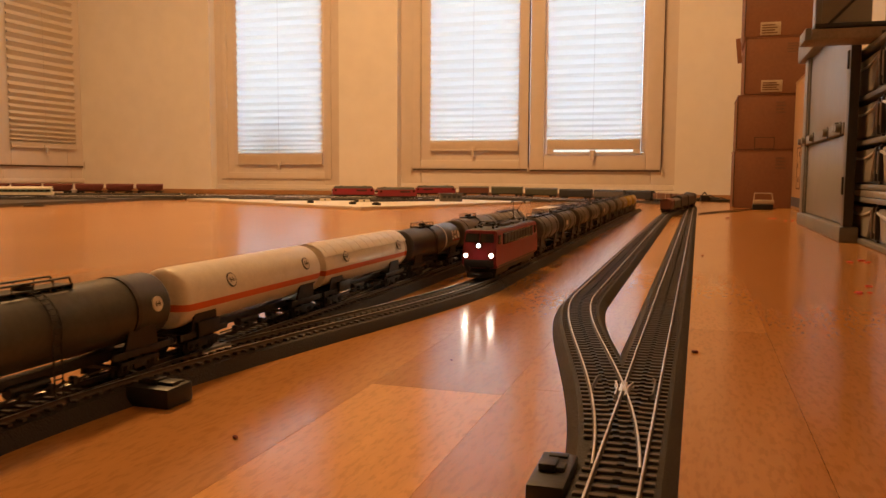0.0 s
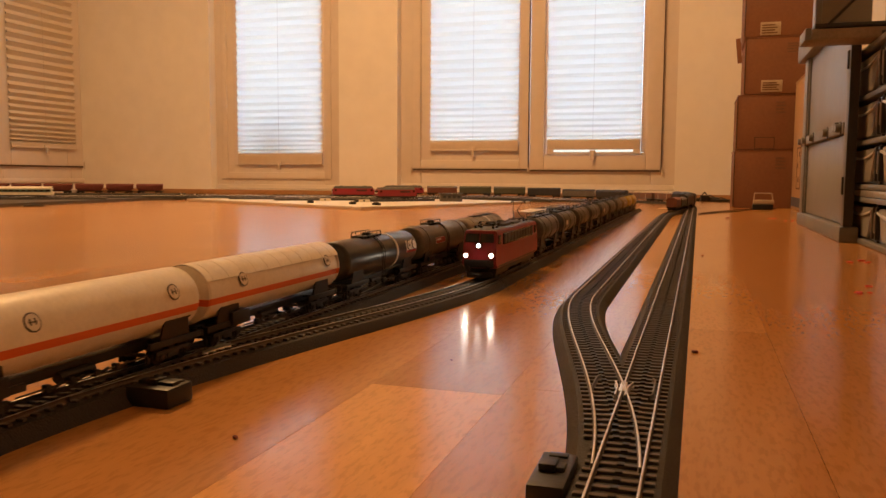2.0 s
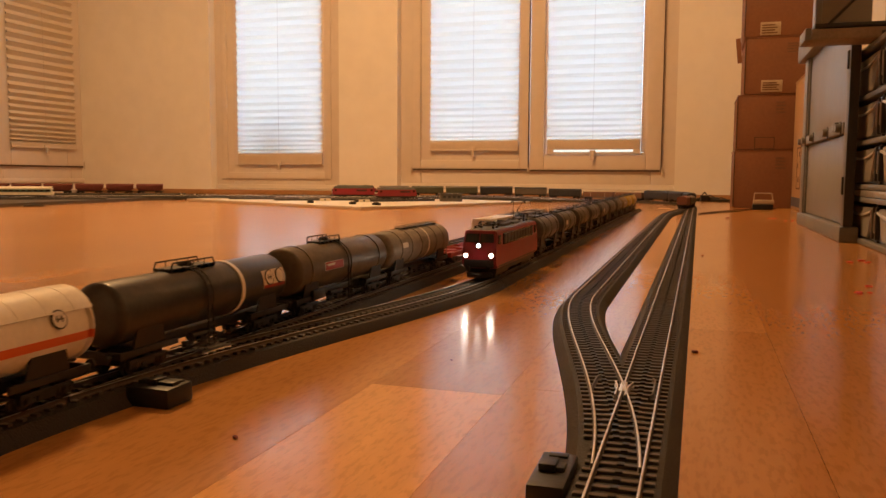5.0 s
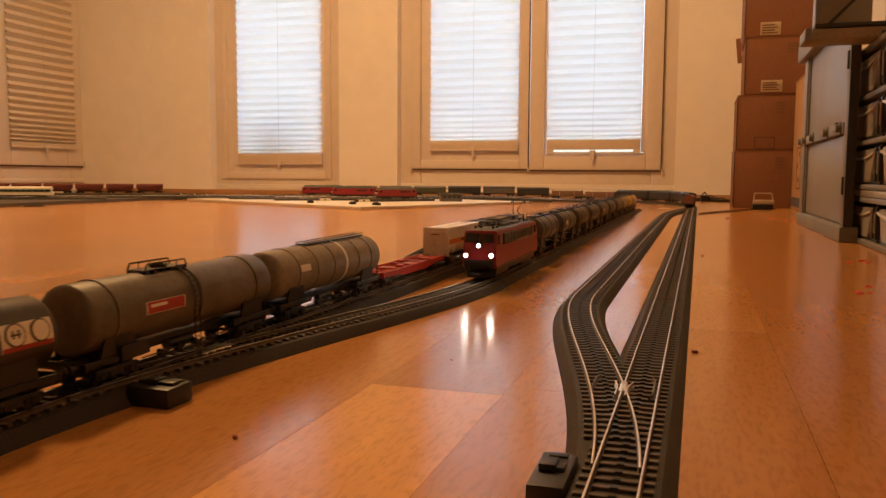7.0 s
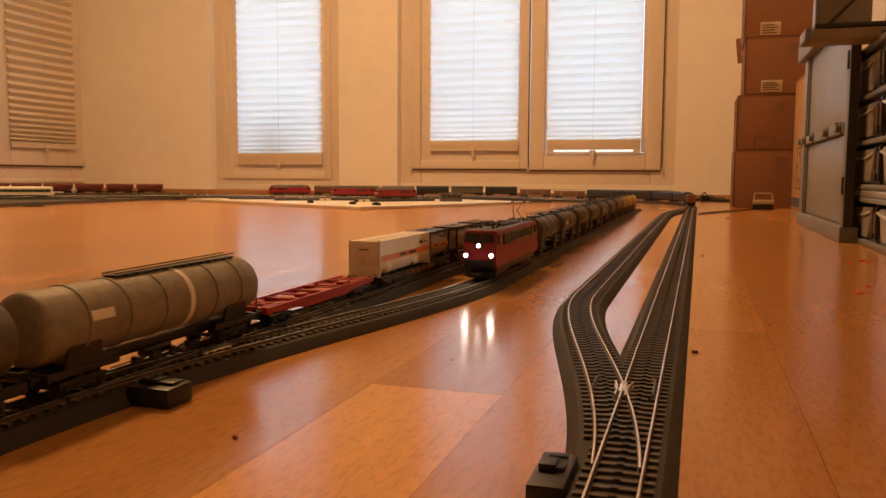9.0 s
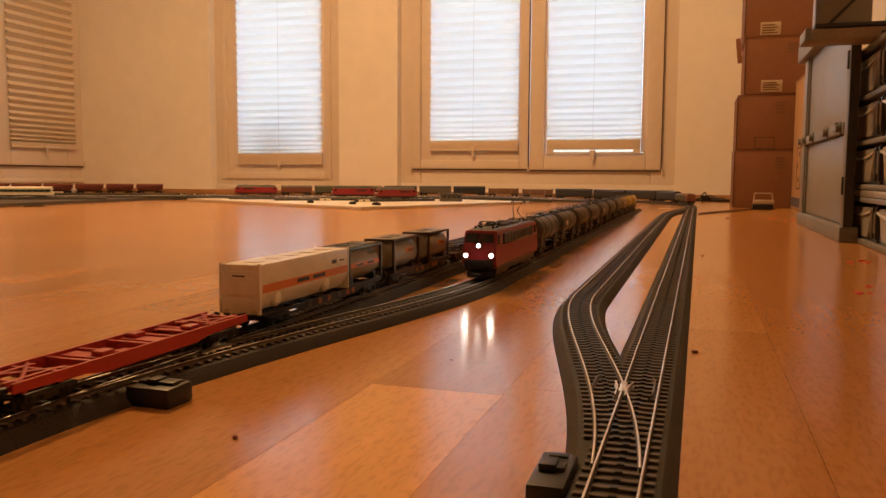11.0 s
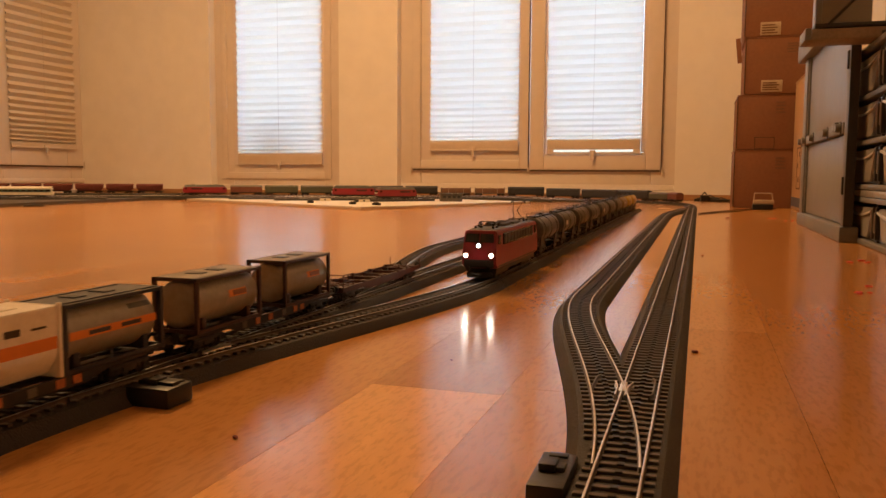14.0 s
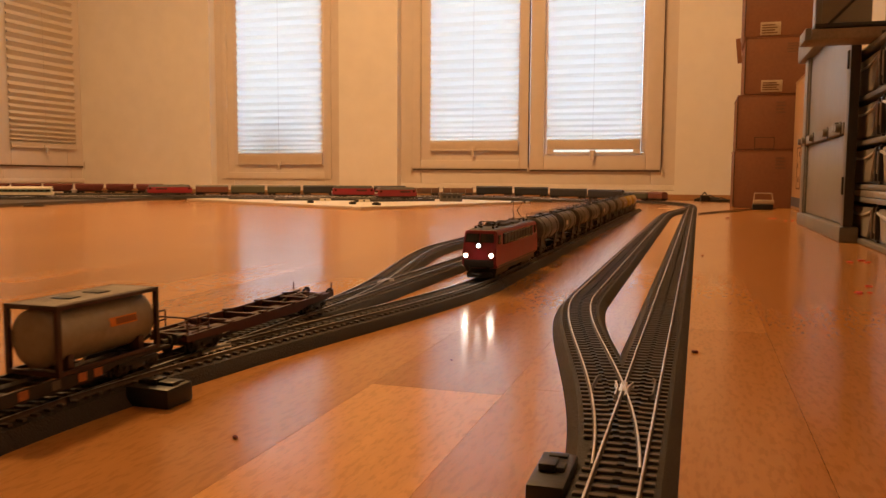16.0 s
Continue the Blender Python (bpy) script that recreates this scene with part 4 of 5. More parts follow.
def tank_container(label, paint, frame_paint, tank_gap, hatch, stripe, dome=0.003):
    c = thing("tank_container", label, "model container", "tank containers on the flat wagons")
    L, hw, H = 0.0692, 0.0139, 0.0318
    part("frame", frame_posts(L, hw, 0, H), frame_paint, c)
    zc = 0.0161
    t = part("tank", tank_body(0.0137, L - 2 * tank_gap, zc, dome, 32, 0.4), paint, c)
    bm = bmesh.new()
    if hatch == "plate":
        bx(bm, -0.012, 0.012, -L / 2 + 0.001, L / 2 - 0.001, H - 0.0006, H, 0.0002)
    else:
        bx(bm, -0.010, 0.010, -L / 2 + 0.001, L / 2 - 0.001, H - 0.0006, H - 0.0001)
    part("top_walkway", bm, TANKSILVER if hatch == "plate" else frame_paint, c)
    bm = bmesh.new()
    for y in (-0.012, 0.008):
        bx(bm, -0.006, 0.004, y - 0.004, y + 0.004, H, H + 0.0006, 0.0002)
    part("hatch", bm, BLACKP, c)
    for k in (-1, 1):
        part("foot_saddle", box(-0.012, 0.012, k * 0.024 - 0.002, k * 0.024 + 0.002, 0.0008, 0.008, 0.0004), frame_paint, c)
    if stripe == "long":
        for y0, y1, m in ((-0.030, 0.030, ORANGEP),):
            plate(c, 0.0137, zc, y0, y1, -6, 10, m)
        for y0, y1 in ((-0.018, -0.004), (0.004, 0.018)):
            plate(c, 0.0139, zc, y0, y1, -2, 6, DARKP)
        plate(c, 0.0137, zc, 0.012, 0.028, 30, 42, TANKGREY)
    else:
        plate(c, 0.0137, zc, 0.000, 0.019, 2, 20, ORANGEP)
        plate(c, 0.0139, zc, 0.004, 0.0185, 5, 17, mat("label_brown", (0.22, 0.075, 0.02), 0.5))
    return c


def box_container():
    c = thing("container", "white forty-foot bulk container with an orange stripe", "model container")
    L, hw, H = 0.136, 0.0142, 0.0322
    bm = bmesh.new()
    prof = [(-hw * 0.55, 0.0016), (-hw * 0.93, 0.009), (-hw, 0.013), (-hw, H), (hw, H), (hw, 0.013), (hw * 0.93, 0.009), (hw * 0.55, 0.0016)]
    a = [bm.verts.new((x, -L / 2 + 0.001, z)) for x, z in prof]
    b = [bm.verts.new((x, L / 2 - 0.001, z)) for x, z in prof]
    bm.faces.new(a), bm.faces.new(b[::-1])
    for i in range(8):
        j = (i + 1) % 8
        bm.faces.new((a[i], b[i], b[j], a[j]))
    bmesh.ops.bevel(bm, geom=list(bm.edges), offset=0.0005, segments=2, affect="EDGES")
    part("shell", bm, CREAM, c)
    for s in (-1, 1):
        bm = bmesh.new()
        for k in (-1, 1):
            bx(bm, k * hw - 0.0012, k * hw + 0.0004 * k, s * (L / 2) - 0.0011, s * (L / 2) + 0.0011, 0, H + 0.0012, 0.0003)
        bx(bm, -hw, hw, s * L / 2 - 0.001, s * L / 2 + 0.001, 0, 0.010, 0.0004)
        bx(bm, -hw, hw, s * L / 2 - 0.0008, s * L / 2 + 0.0008, 0, H, 0.0004)
        bx(bm, -hw * 0.75, hw * 0.75, s * L / 2 - 0.0016, s * L / 2 + 0.0016, 0.012, H - 0.004, 0.0008)
        part("end_frame", bm, CREAM, c, "cream end frame with a raised door panel")
    part("end_sign", box(-0.005, 0.004, -L / 2 - 0.0019, -L / 2 - 0.0014, H - 0.0078, H - 0.0068), DARKP, c)
    bm = box(hw - 0.0006, hw + 0.0002, -L / 2 + 0.003, L / 2 - 0.002, 0.0135, 0.0190)
    bx(bm, -hw - 0.0002, -hw + 0.0006, -L / 2 + 0.003, L / 2 - 0.002, 0.0135, 0.0190)
    part("stripe", bm, ORANGEP, c, "wide orange stripe")
    for y0, y1 in ((-0.018, 0.000), (0.006, 0.026)):
        part("lettering_bar", box(hw - 0.0003, hw + 0.0004, y0, y1, 0.0150, 0.0178), DARKP, c)
    part("lettering_bar", box(hw - 0.0003, hw + 0.0003, 0.038, 0.046, 0.0225, 0.0255), DARKP, c)
    part("lettering_bar", box(hw - 0.0003, hw + 0.0003, 0.052, 0.060, 0.0235, 0.0245), DARKP, c)
    for y in (-0.044, 0.030):
        bm = lathe(bmesh.new(), [(hw * 0.6, 0.0065), (hw * 0.86, 0.0060), (hw * 0.98, 0.0042), (hw * 1.03, 0.0010)], "X", 20, (0, y, 0.0082))
        part("outlet", bm, CREAM, c)
    for y in np.linspace(-0.05, 0.05, 5):
        part("roof_hatch", box(-0.005, 0.005, y - 0.0045, y + 0.0045, H - 0.0002, H + 0.0005, 0.0003), CREAM, c)
    return c


def train_containers():
    w = thing("container_flat_wagon", "empty red container flat wagon with open frame", "model wagon", "flat wagons of the moving goods train")
    flat_frame(w, 0.190, REDFLAT, 0.0088, 0.0150, 0.0152, 0.0012, 9)
    for y, sx in ((-0.03, 1), (0.012, -1), (0.040, 1)):
        bm = box(-0.012, 0.012, y - 0.005, y + 0.005, 0.0128, 0.0138, 0.0003)
        bx(bm, sx * 0.004, sx * 0.011, y - 0.003, y + 0.006, 0.0138, 0.0165, 0.0008)
        part("fold_down_bracket", bm, REDFLAT, w)
    runs(w, 1.370)
    for y, L in ((1.582, 0.212), (1.799, 0.198)):
        w = thing("container_flat_wagon", "black container flat wagon with orange-marked side beams", "model wagon", "flat wagons of the moving goods train")
        flat_frame(w, L, BLACKP, 0.0080, 0.0112, 0.0142, 0.0022, 10)
        for i, yy in enumerate((-0.036, -0.020, -0.004, 0.014, 0.030, 0.040)):
            for k in (-1, 1):
                part("side_marking", box(k * 0.0142 - 0.0003, k * 0.0142 + 0.0003, yy - 0.0026, yy + 0.0026, 0.0066, 0.0106), FADED if i % 3 else TANKBROWN, w, "faded orange square")
        runs(w, y)
    DECK = 0.0114
    runs(box_container(), 1.545, DECK)
    BLUE = mat("dark_blue_frame", (0.02, 0.022, 0.035), 0.45)
    BR = mat("brown_black_frame", (0.045, 0.018, 0.012), 0.45)
    runs(tank_container("cream and orange tank container in a dark blue frame", CHROME, BLUE, 0.003, "bars", "long"), 1.649, DECK)
    runs(tank_container("silver tank container with a flat top walkway", CHROME, BR, 0.0005, "plate", "short", 0.003), 1.748, DECK)
    runs(tank_container("silver tank container in a brown-black frame", CHROME, BR, 0.0008, "plate", "short", 0.0022), 1.849, DECK)
    w = thing("container_flat_wagon", "empty dark red-brown flat wagon with end railing", "model wagon", "flat wagons of the moving goods train")
    flat_frame(w, 0.196, BROWNFLAT, 0.0072, 0.0128, 0.0150, 0.001, 8)
    bm = bmesh.new()
    for y0 in (-0.092, -0.072):
        for x in (-0.0145, 0.0145):
            rod(bm, [(x, y0, 0.012), (x, y0, 0.0225)], 0.0005)
    for x in (-0.0145, 0.0145):
        for z in (0.0225, 0.0170):
            rod(bm, [(x, -0.092, z), (x, -0.072, z)], 0.0005)
        rod(bm, [(x, -0.082, 0.012), (x, -0.082, 0.0225)], 0.0004)
    rod(bm, [(-0.0145, -0.092, 0.0225), (0.0145, -0.092, 0.0225)], 0.0005)
    part("end_railing", bm, BROWNFLAT, w, "thin reddish tubular railing")
    bm = bmesh.new()
    for x, y in ((0.0145, 0.090), (-0.0145, 0.084), (0.0145, 0.052)):
        rod(bm, [(x, y, 0.012), (x, y, 0.0200)], 0.0005)
    part("stake", bm, BROWNFLAT, w)
    container_feet(w, 0.196, 0.0120, 0.0135, BROWNFLAT, (-0.05, -0.01, 0.03, 0.07))
    runs(w, 2.000)


train_tanks()
train_containers()


# ---- locomotives ----
def prism(outline, half):
    """A body whose side outline (y, z) is carried across by half to each side; half may differ by height."""
    bm = bmesh.new()
    a = [bm.verts.new((half(z) if callable(half) else half, y, z)) for y, z in outline]
    b = [bm.verts.new((-(half(z) if callable(half) else half), y, z)) for y, z in outline]
    bm.faces.new(a), bm.faces.new(b[::-1])
    for i in range(len(outline)):
        j = (i + 1) % len(outline)
        bm.faces.new((a[i], b[i], b[j], a[j]))
    return bm


def loco_body(L, z0, z1, nose, half):
    h = L / 2
    out = [(-h + nose, z0), (-h, z0 + 0.004), (-h - 0.0, z0 + 0.014), (-h + nose * 0.9, z1 - 0.001), (-h + nose, z1)]
    out += [(-y, z) for y, z in reversed(out)]
    bm = prism(out, half)
    bmesh.ops.bevel(bm, geom=list(bm.edges), offset=0.0012, segments=2, affect="EDGES")
    return bm


def pantograph(parent, y, up):
    bm = bmesh.new()
    zb = 0.0520
    for x in (-0.009, 0.009):
        for dy in (-0.008, 0.008):
            cyl(bm, (x, y + dy, 0.0488), (x, y + dy, zb), 0.0013, seg=8)
        rod(bm, [(x, y - 0.008, zb), (x, y + 0.008, zb)], 0.0005)
    rod(bm, [(-0.009, y + 0.006, zb), (0.009, y + 0.006, zb)], 0.0006)
    top = zb + (0.0205 if up else 0.0035)
    knee = (y - 0.014 if up else y - 0.020, zb + (0.0105 if up else 0.0015))
    for x in (-0.0025, 0.0025):
        rod(bm, [(x * 2, y + 0.006, zb), (x, *knee)], 0.0006)
        rod(bm, [(x, *knee), (x * 2.2, y + 0.003, top)], 0.0005)
    for dy in (-0.002, 0.003):
        rod(bm, [(-0.0085, y + dy + 0.002, top - 0.002), (-0.0065, y + dy + 0.002, top + 0.0008), (0.0065, y + dy + 0.002, top + 0.0008), (0.0085, y + dy + 0.002, top - 0.002)], 0.0005)
    part("pantograph", bm, COPPER, parent, "raised single-arm pantograph" if up else "lowered pantograph")


def electric_loco(at):
    L = 0.212
    e = thing("electric_locomotive", "red electric model locomotive with three lit headlights", "model locomotive", at=at)

    def half(z):
        return 0.0172 if z < 0.040 else 0.0160
    body = part("body", loco_body(L, 0.0112, 0.0486, 0.0065, half), LOCORED, e)
    for s in (-1, 1):
        part("dark_lower_front", box(-0.0150, 0.0150, *sorted((s * (L / 2 - 0.003), s * (L / 2 + 0.0004))), 0.0125, 0.0205, 0.0006), BLACKP, body)
    part("frame", box(-0.0150, 0.0150, -L / 2 + 0.012, L / 2 - 0.012, 0.0060, 0.0112, 0.0006), BLACKP, e)
    bm = prism([(-0.097, 0.0478), (-0.092, 0.0500), (0.092, 0.0500), (0.097, 0.0478)], lambda z: 0.0152 if z < 0.049 else 0.0110)
    part("roof", bm, LOCOROOF, e, "dark grey roof")
    for s in (-1, 1):
        for k in (-1, 1):
            y0 = s * (L / 2 - 0.0010)
            bm = bmesh.new()
            v = [(k * 0.0007, y0 - s * 0.0026, 0.0372), (k * 0.0145, y0 - s * 0.0026, 0.0372), (k * 0.0136, y0 - s * 0.0052, 0.0456), (k * 0.0007, y0 - s * 0.0052, 0.0456)]
            f = [bm.verts.new((x, y + s * 0.0022, z)) for x, y, z in v]
            g = [bm.verts.new((x, y - s * 0.0020, z)) for x, y, z in v]
            bm.faces.new(f), bm.faces.new(g[::-1])
            for i in range(4):
                bm.faces.new((f[i], g[i], g[(i + 1) % 4], f[(i + 1) % 4]))
            part("windscreen", bm, LOCOGLASS, body)
            part("cab_window", box(k * 0.0165, k * 0.0174, *sorted((s * (L / 2 - 0.012), s * (L / 2 - 0.020))), 0.0350, 0.0440, 0.0002), LOCOGLASS, body)
    for k in (-1, 1):
        bm = box(k * 0.0158, k * 0.0175, -0.074, 0.074, 0.0335, 0.0450, 0.0003)
        vent = part("vent_band", bm, LOCOGLASS, body, "dark band of side louvres and windows")
        for i in range(10):
            y = -0.0666 + i * 0.0148
            part("louvre", box(k * 0.0172, k * 0.0178, y - 0.0062, y + 0.0062, 0.0345, 0.0440, 0.0003), LOUVRE, vent)
        part("side_stripe", box(k * 0.0165, k * 0.0174, -L / 2 + 0.012, L / 2 - 0.012, 0.0125, 0.0140), LOCOROOF, body)
    for x, z in ((-0.0128, 0.0245), (0.0128, 0.0248), (0.0, 0.0342)):
        y = -L / 2 - 0.0002
        lathe_bm = lathe(bmesh.new(), [(y + 0.002, 0.0030), (y - 0.0012, 0.0028), (y - 0.0014, 0.0020)], "Y", 18, (x, 0, z))
        h = part("headlight", lathe_bm, BLACKP, e)
        part("lens", lathe(bmesh.new(), [(y - 0.0012, 0.0020), (y - 0.0020, 0.0018), (y - 0.0024, 0.0008)], "Y", 16, (x, 0, z)), HEAD if x else TOPLIGHT, h, "glowing white lens")
    bm = bmesh.new()
    for y in (-0.074, -0.05, 0.05, 0.074):
        cyl(bm, (0.006, y, 0.049), (0.006, y, 0.0540), 0.0014, seg=8)
        cyl(bm, (-0.006, y, 0.049), (-0.006, y, 0.0540), 0.0014, seg=8)
    rod(bm, [(0.006, -0.074, 0.0540), (0.006, 0.074, 0.0540)], 0.0005)
    rod(bm, [(-0.006, -0.050, 0.0540), (0.006, -0.020, 0.0535), (0.0, 0.02, 0.0535), (-0.006, 0.05, 0.0540)], 0.0005)
    part("roof_busbar", bm, COPPER, e)
    bm = box(-0.010, 0.010, -0.046, -0.012, 0.0488, 0.0528, 0.001)
    bx(bm, -0.010, 0.010, 0.004, 0.040, 0.0488, 0.0520, 0.001)
    cyl(bm, (0, -0.016, 0.0520), (0, -0.016, 0.0548), 0.004, seg=14)
    part("roof_equipment", bm, LOCOROOF, e)
    pantograph(e, -0.078, False)
    pantograph(e, 0.068, True)
    for s in (-1, 1):
        b = part("bogie", box(-0.0132, 0.0132, s * 0.062 - 0.028, s * 0.062 + 0.028, 0.0030, 0.0085, 0.0008), BLACKP, e)
        for dy in (-0.020, 0, 0.020):
            w = new("wheelset", WHEELS)
            w.parent, w.matrix_basis = b, pose(0, s * 0.062 + dy, 0.0060)
            w.scale = (1.1, 1.13, 1.13)
        bm = bmesh.new()
        bx(bm, -0.0130, 0.0130, s * (L / 2 - 0.004) - 0.001, s * (L / 2 - 0.004) + 0.001, 0.0020, 0.0075, 0.0006)
        part("snow_plough", bm, BLACKP, e)
    buffers(e, L + 0.008)
    return e


def diesel_loco(label, at, L=0.190, height=0.047, roof=LOCOROOF, roof_boxes=2):
    e = thing("locomotive", label, "model locomotive", at=at)
    body = part("body", loco_body(L, 0.0105, height - 0.010, 0.006, 0.0166), LOCORED, e)
    bm = prism([(-L / 2 + 0.006, height - 0.0106), (-L / 2 + 0.012, height - 0.0012), (-L / 2 + 0.02, height), (L / 2 - 0.02, height), (L / 2 - 0.012, height - 0.0012), (L / 2 - 0.006, height - 0.0106)], lambda z: 0.0163 if z < height - 0.003 else 0.0115)
    part("roof", bm, roof, e, "dark roof")
    for i in range(roof_boxes):
        y = -0.05 + 0.1 * i / max(1, roof_boxes - 1)
        part("roof_fan", lathe(bmesh.new(), [(height - 0.001, 0.007), (height + 0.0012, 0.007), (height + 0.0016, 0.005)], "Z", 16, (0, y, 0)), LOCOROOF, e)
    part("horn", rod(bmesh.new(), [(0.006, -L * 0.3, height - 0.001), (0.006, -L * 0.3, height + 0.003)], 0.0011), COPPER, e)
    part("frame", box(-0.0155, 0.0155, -L / 2 + 0.006, L / 2 - 0.006, 0.0055, 0.0112, 0.0006), BLACKP, e)
    for k in (-1, 1):
        part("side_grille", box(k * 0.0158, k * 0.0169, 0.012, 0.060, 0.0250, 0.0330, 0.0003), BROWNFLAT, body)
        for s in (-1, 1):
            part("cab_window", box(k * 0.0160, k * 0.0169, *sorted((s * (L / 2 - 0.010), s * (L / 2 - 0.019))), 0.0265, 0.0340, 0.0002), LOCOGLASS, body)
    for s in (-1, 1):
        y = s * (L / 2 - 0.0022)
        part("windscreen", box(-0.0125, 0.0125, y - 0.0022, y + 0.0016, 0.0270, 0.0350, 0.0004), LOCOGLASS, body)
        part("front_stripe", box(-0.0150, 0.0150, s * L / 2 - 0.0006, s * L / 2 + 0.0005, 0.0225, 0.0250), WHITEP, body)
        bogie(e, s * (L / 2 - 0.045))
    buffers(e, L + 0.008)
    return e


def goods_rake():
    electric_loco(pose(XA, 0.754 + 0.106, RAILTOP))
    y = 0.986
    for i in range(10):
        L = 0.162
        paint = TANKGREY if i < 7 else (TANKBEIGE if i < 8 else TANKYELLOW)
        tone = "grey" if i < 7 else ("beige" if i < 8 else "yellow")
        w = tank_wagon(tone + " tank wagon with a dark walkway, standing in the siding", L, 0.128, 0.0168, 0.0335, paint, [(-0.044, 0.0016), (0.0, 0.0016), (0.044, 0.0016)], paint, (-0.060, 0.060), None, 0.004, pose(XA, y + L / 2, RAILTOP), "standing tank wagons behind the locomotive")
        plate(w, 0.0168, 0.0335, -0.042, -0.022, -8, 14, WHITEP if i % 3 == 1 else DARKP)
        y += L + 0.0025


goods_rake()


# ---- the far train on the loop ----
FAR = []


def covered_wagon(label, L, paint, height, roof_paint, ribs):
    w = thing("goods_wagon", label, "model wagon", "wagons of the far train")
    h = 0.0152
    bm = prism([(-L / 2 + 0.005, 0.0125), (-L / 2 + 0.005, height - 0.007), (L / 2 - 0.005, height - 0.007), (L / 2 - 0.005, 0.0125)], h)
    part("body", bm, paint, w)
    part("roof", shell(bmesh.new(), h * 1.28, -L / 2 + 0.0045, L / 2 - 0.0045, 38, 142, 0.0008, height - 0.0200, 12), roof_paint, w)
    for s in (-1, 1):
        bm = bmesh.new()
        a, b = sorted((s * (L / 2 - 0.0052), s * (L / 2 - 0.0062)))
        bx(bm, -h * 0.99, h * 0.99, a, b, height - 0.0075, height - 0.0040)
        bx(bm, -h * 0.7, h * 0.7, a, b, height - 0.0042, height - 0.0018)
        part("end_wall", bm, paint, w)
    for i in range(ribs):
        y = -L / 2 + 0.010 + (L - 0.020) * i / max(1, ribs - 1)
        for k in (-1, 1):
            part("rib", box(k * h - 0.0007, k * h + 0.0007, y - 0.0008, y + 0.0008, 0.0125, height - 0.007), paint, w)
    underframe(w, L, None, 0.0092, False)
    for s in (-1, 1):
        bogie(w, s * (L / 2 - 0.026))
    buffers(w, L)
    return w


def stake_wagon(label, L):
    w = thing("goods_wagon", label, "model wagon", "wagons of the far train")
    flat_frame(w, L, BOXGREY, 0.0085, 0.0125, 0.0150, 0, 8)
    part("load", box(-0.0135, 0.0135, -L / 2 + 0.008, L / 2 - 0.008, 0.0127, 0.0360, 0.001), mat("brown_plank_side", (0.20, 0.105, 0.070), 0.6), w, "brown planked sides")
    for i in range(5):
        y = -L / 2 + 0.010 + (L - 0.020) * i / 4
        for k in (-1, 1):
            part("stake", box(k * 0.0150 - 0.0008, k * 0.0150 + 0.0008, y - 0.0010, y + 0.0010, 0.010, 0.040), STAKE if i % 2 else BOXGREY, w)
    return w


def far_train():
    loco = diesel_loco("red model locomotive with a dark roof, hauling the far train", None, 0.198, 0.0475)
    FAR.append((loco, 0.103, 0.206))
    s = 0.214
    kinds = [("brown covered model wagon with a grey roof", 0.156, BOXBROWN, 0.0455, BOXGREY, 5), ("olive covered model wagon", 0.165, BOXGREEN, 0.0455, BOXGREEN, 6),
             ("olive covered model wagon", 0.165, BOXGREEN, 0.0455, BOXGREY, 6), ("dark covered model wagon", 0.168, BOXDARK, 0.0460, BOXDARK, 0), ("dark grey covered model wagon", 0.165, BOXGREY, 0.0455, BOXDARK, 5),
             ("dark covered model wagon", 0.165, BOXDARK, 0.0455, BOXDARK, 0), None, None,
             ("dark tarpaulin-covered model wagon", 0.186, BOXDARK, 0.0465, BOXDARK, 0), ("dark tarpaulin-covered model wagon", 0.172, BOXDARK, 0.0465, BOXDARK, 0), ("dark tarpaulin-covered model wagon", 0.186, BOXDARK, 0.0465, BOXDARK, 0),
             ("dark tarpaulin-covered model wagon", 0.182, BOXDARK, 0.0465, BOXDARK, 0), ("grey-green low covered model wagon", 0.150, BOXGREEN, 0.0400, BOXGREY, 6)]
    for k in kinds:
        w = stake_wagon("brown planked wagon with pale stakes", 0.164) if k is None else covered_wagon(*k)
        L = 0.164 if k is None else k[1]
        FAR.append((w, s + L / 2, L))
        s += L + 0.003
    w = covered_wagon("short red-brown covered wagon at the end of the far train", 0.112, BOXBROWN, 0.0420, BOXBROWN, 4)
    FAR.append((w, s + 0.056, 0.112))


far_train()


# ---- vehicles and things on the boards ----
def on_plate(x, y, rz):
    return pose(x, y, PLATE + RAILTOP - 0.001, 0, 0, rz)


def plate_track(x, y, rz, L):
    t = thing("track_section", "track section on the plate by the wall", "model track", "model railway track sections", at=pose(x, y, PLATE - 0.001, 0, 0, rz))
    lay_track(t, [(0, -L / 2, 0), (0, L / 2, 0)])


def hopper(at, label):
    w = thing("hopper_wagon", label, "model wagon", "standing hopper wagons", at=at)
    L = 0.136
    out = [(-L / 2 + 0.016, 0.012), (-L / 2 + 0.004, 0.024), (-L / 2 + 0.004, 0.0405), (L / 2 - 0.004, 0.0405), (L / 2 - 0.004, 0.024), (L / 2 - 0.016, 0.012)]
    body = part("body", prism(out, lambda z: 0.0155 if z > 0.02 else 0.009), HOPPERRED, w)
    part("roof", shell(bmesh.new(), 0.0215, -L / 2 + 0.003, L / 2 - 0.003, 45, 135, 0.0008, 0.0250, 10), HOPPERRED, w)
    for i in range(7):
        y = -L / 2 + 0.008 + (L - 0.016) * i / 6
        for k in (-1, 1):
            part("rib", box(k * 0.0155 - 0.0008, k * 0.0155 + 0.0008, y - 0.0008, y + 0.0008, 0.0205, 0.0405), HOPPERRED, body)
    underframe(w, L, None, 0.0092, False)
    for s in (-1, 1):
        bogie(w, s * (L / 2 - 0.026))
    buffers(w, L)


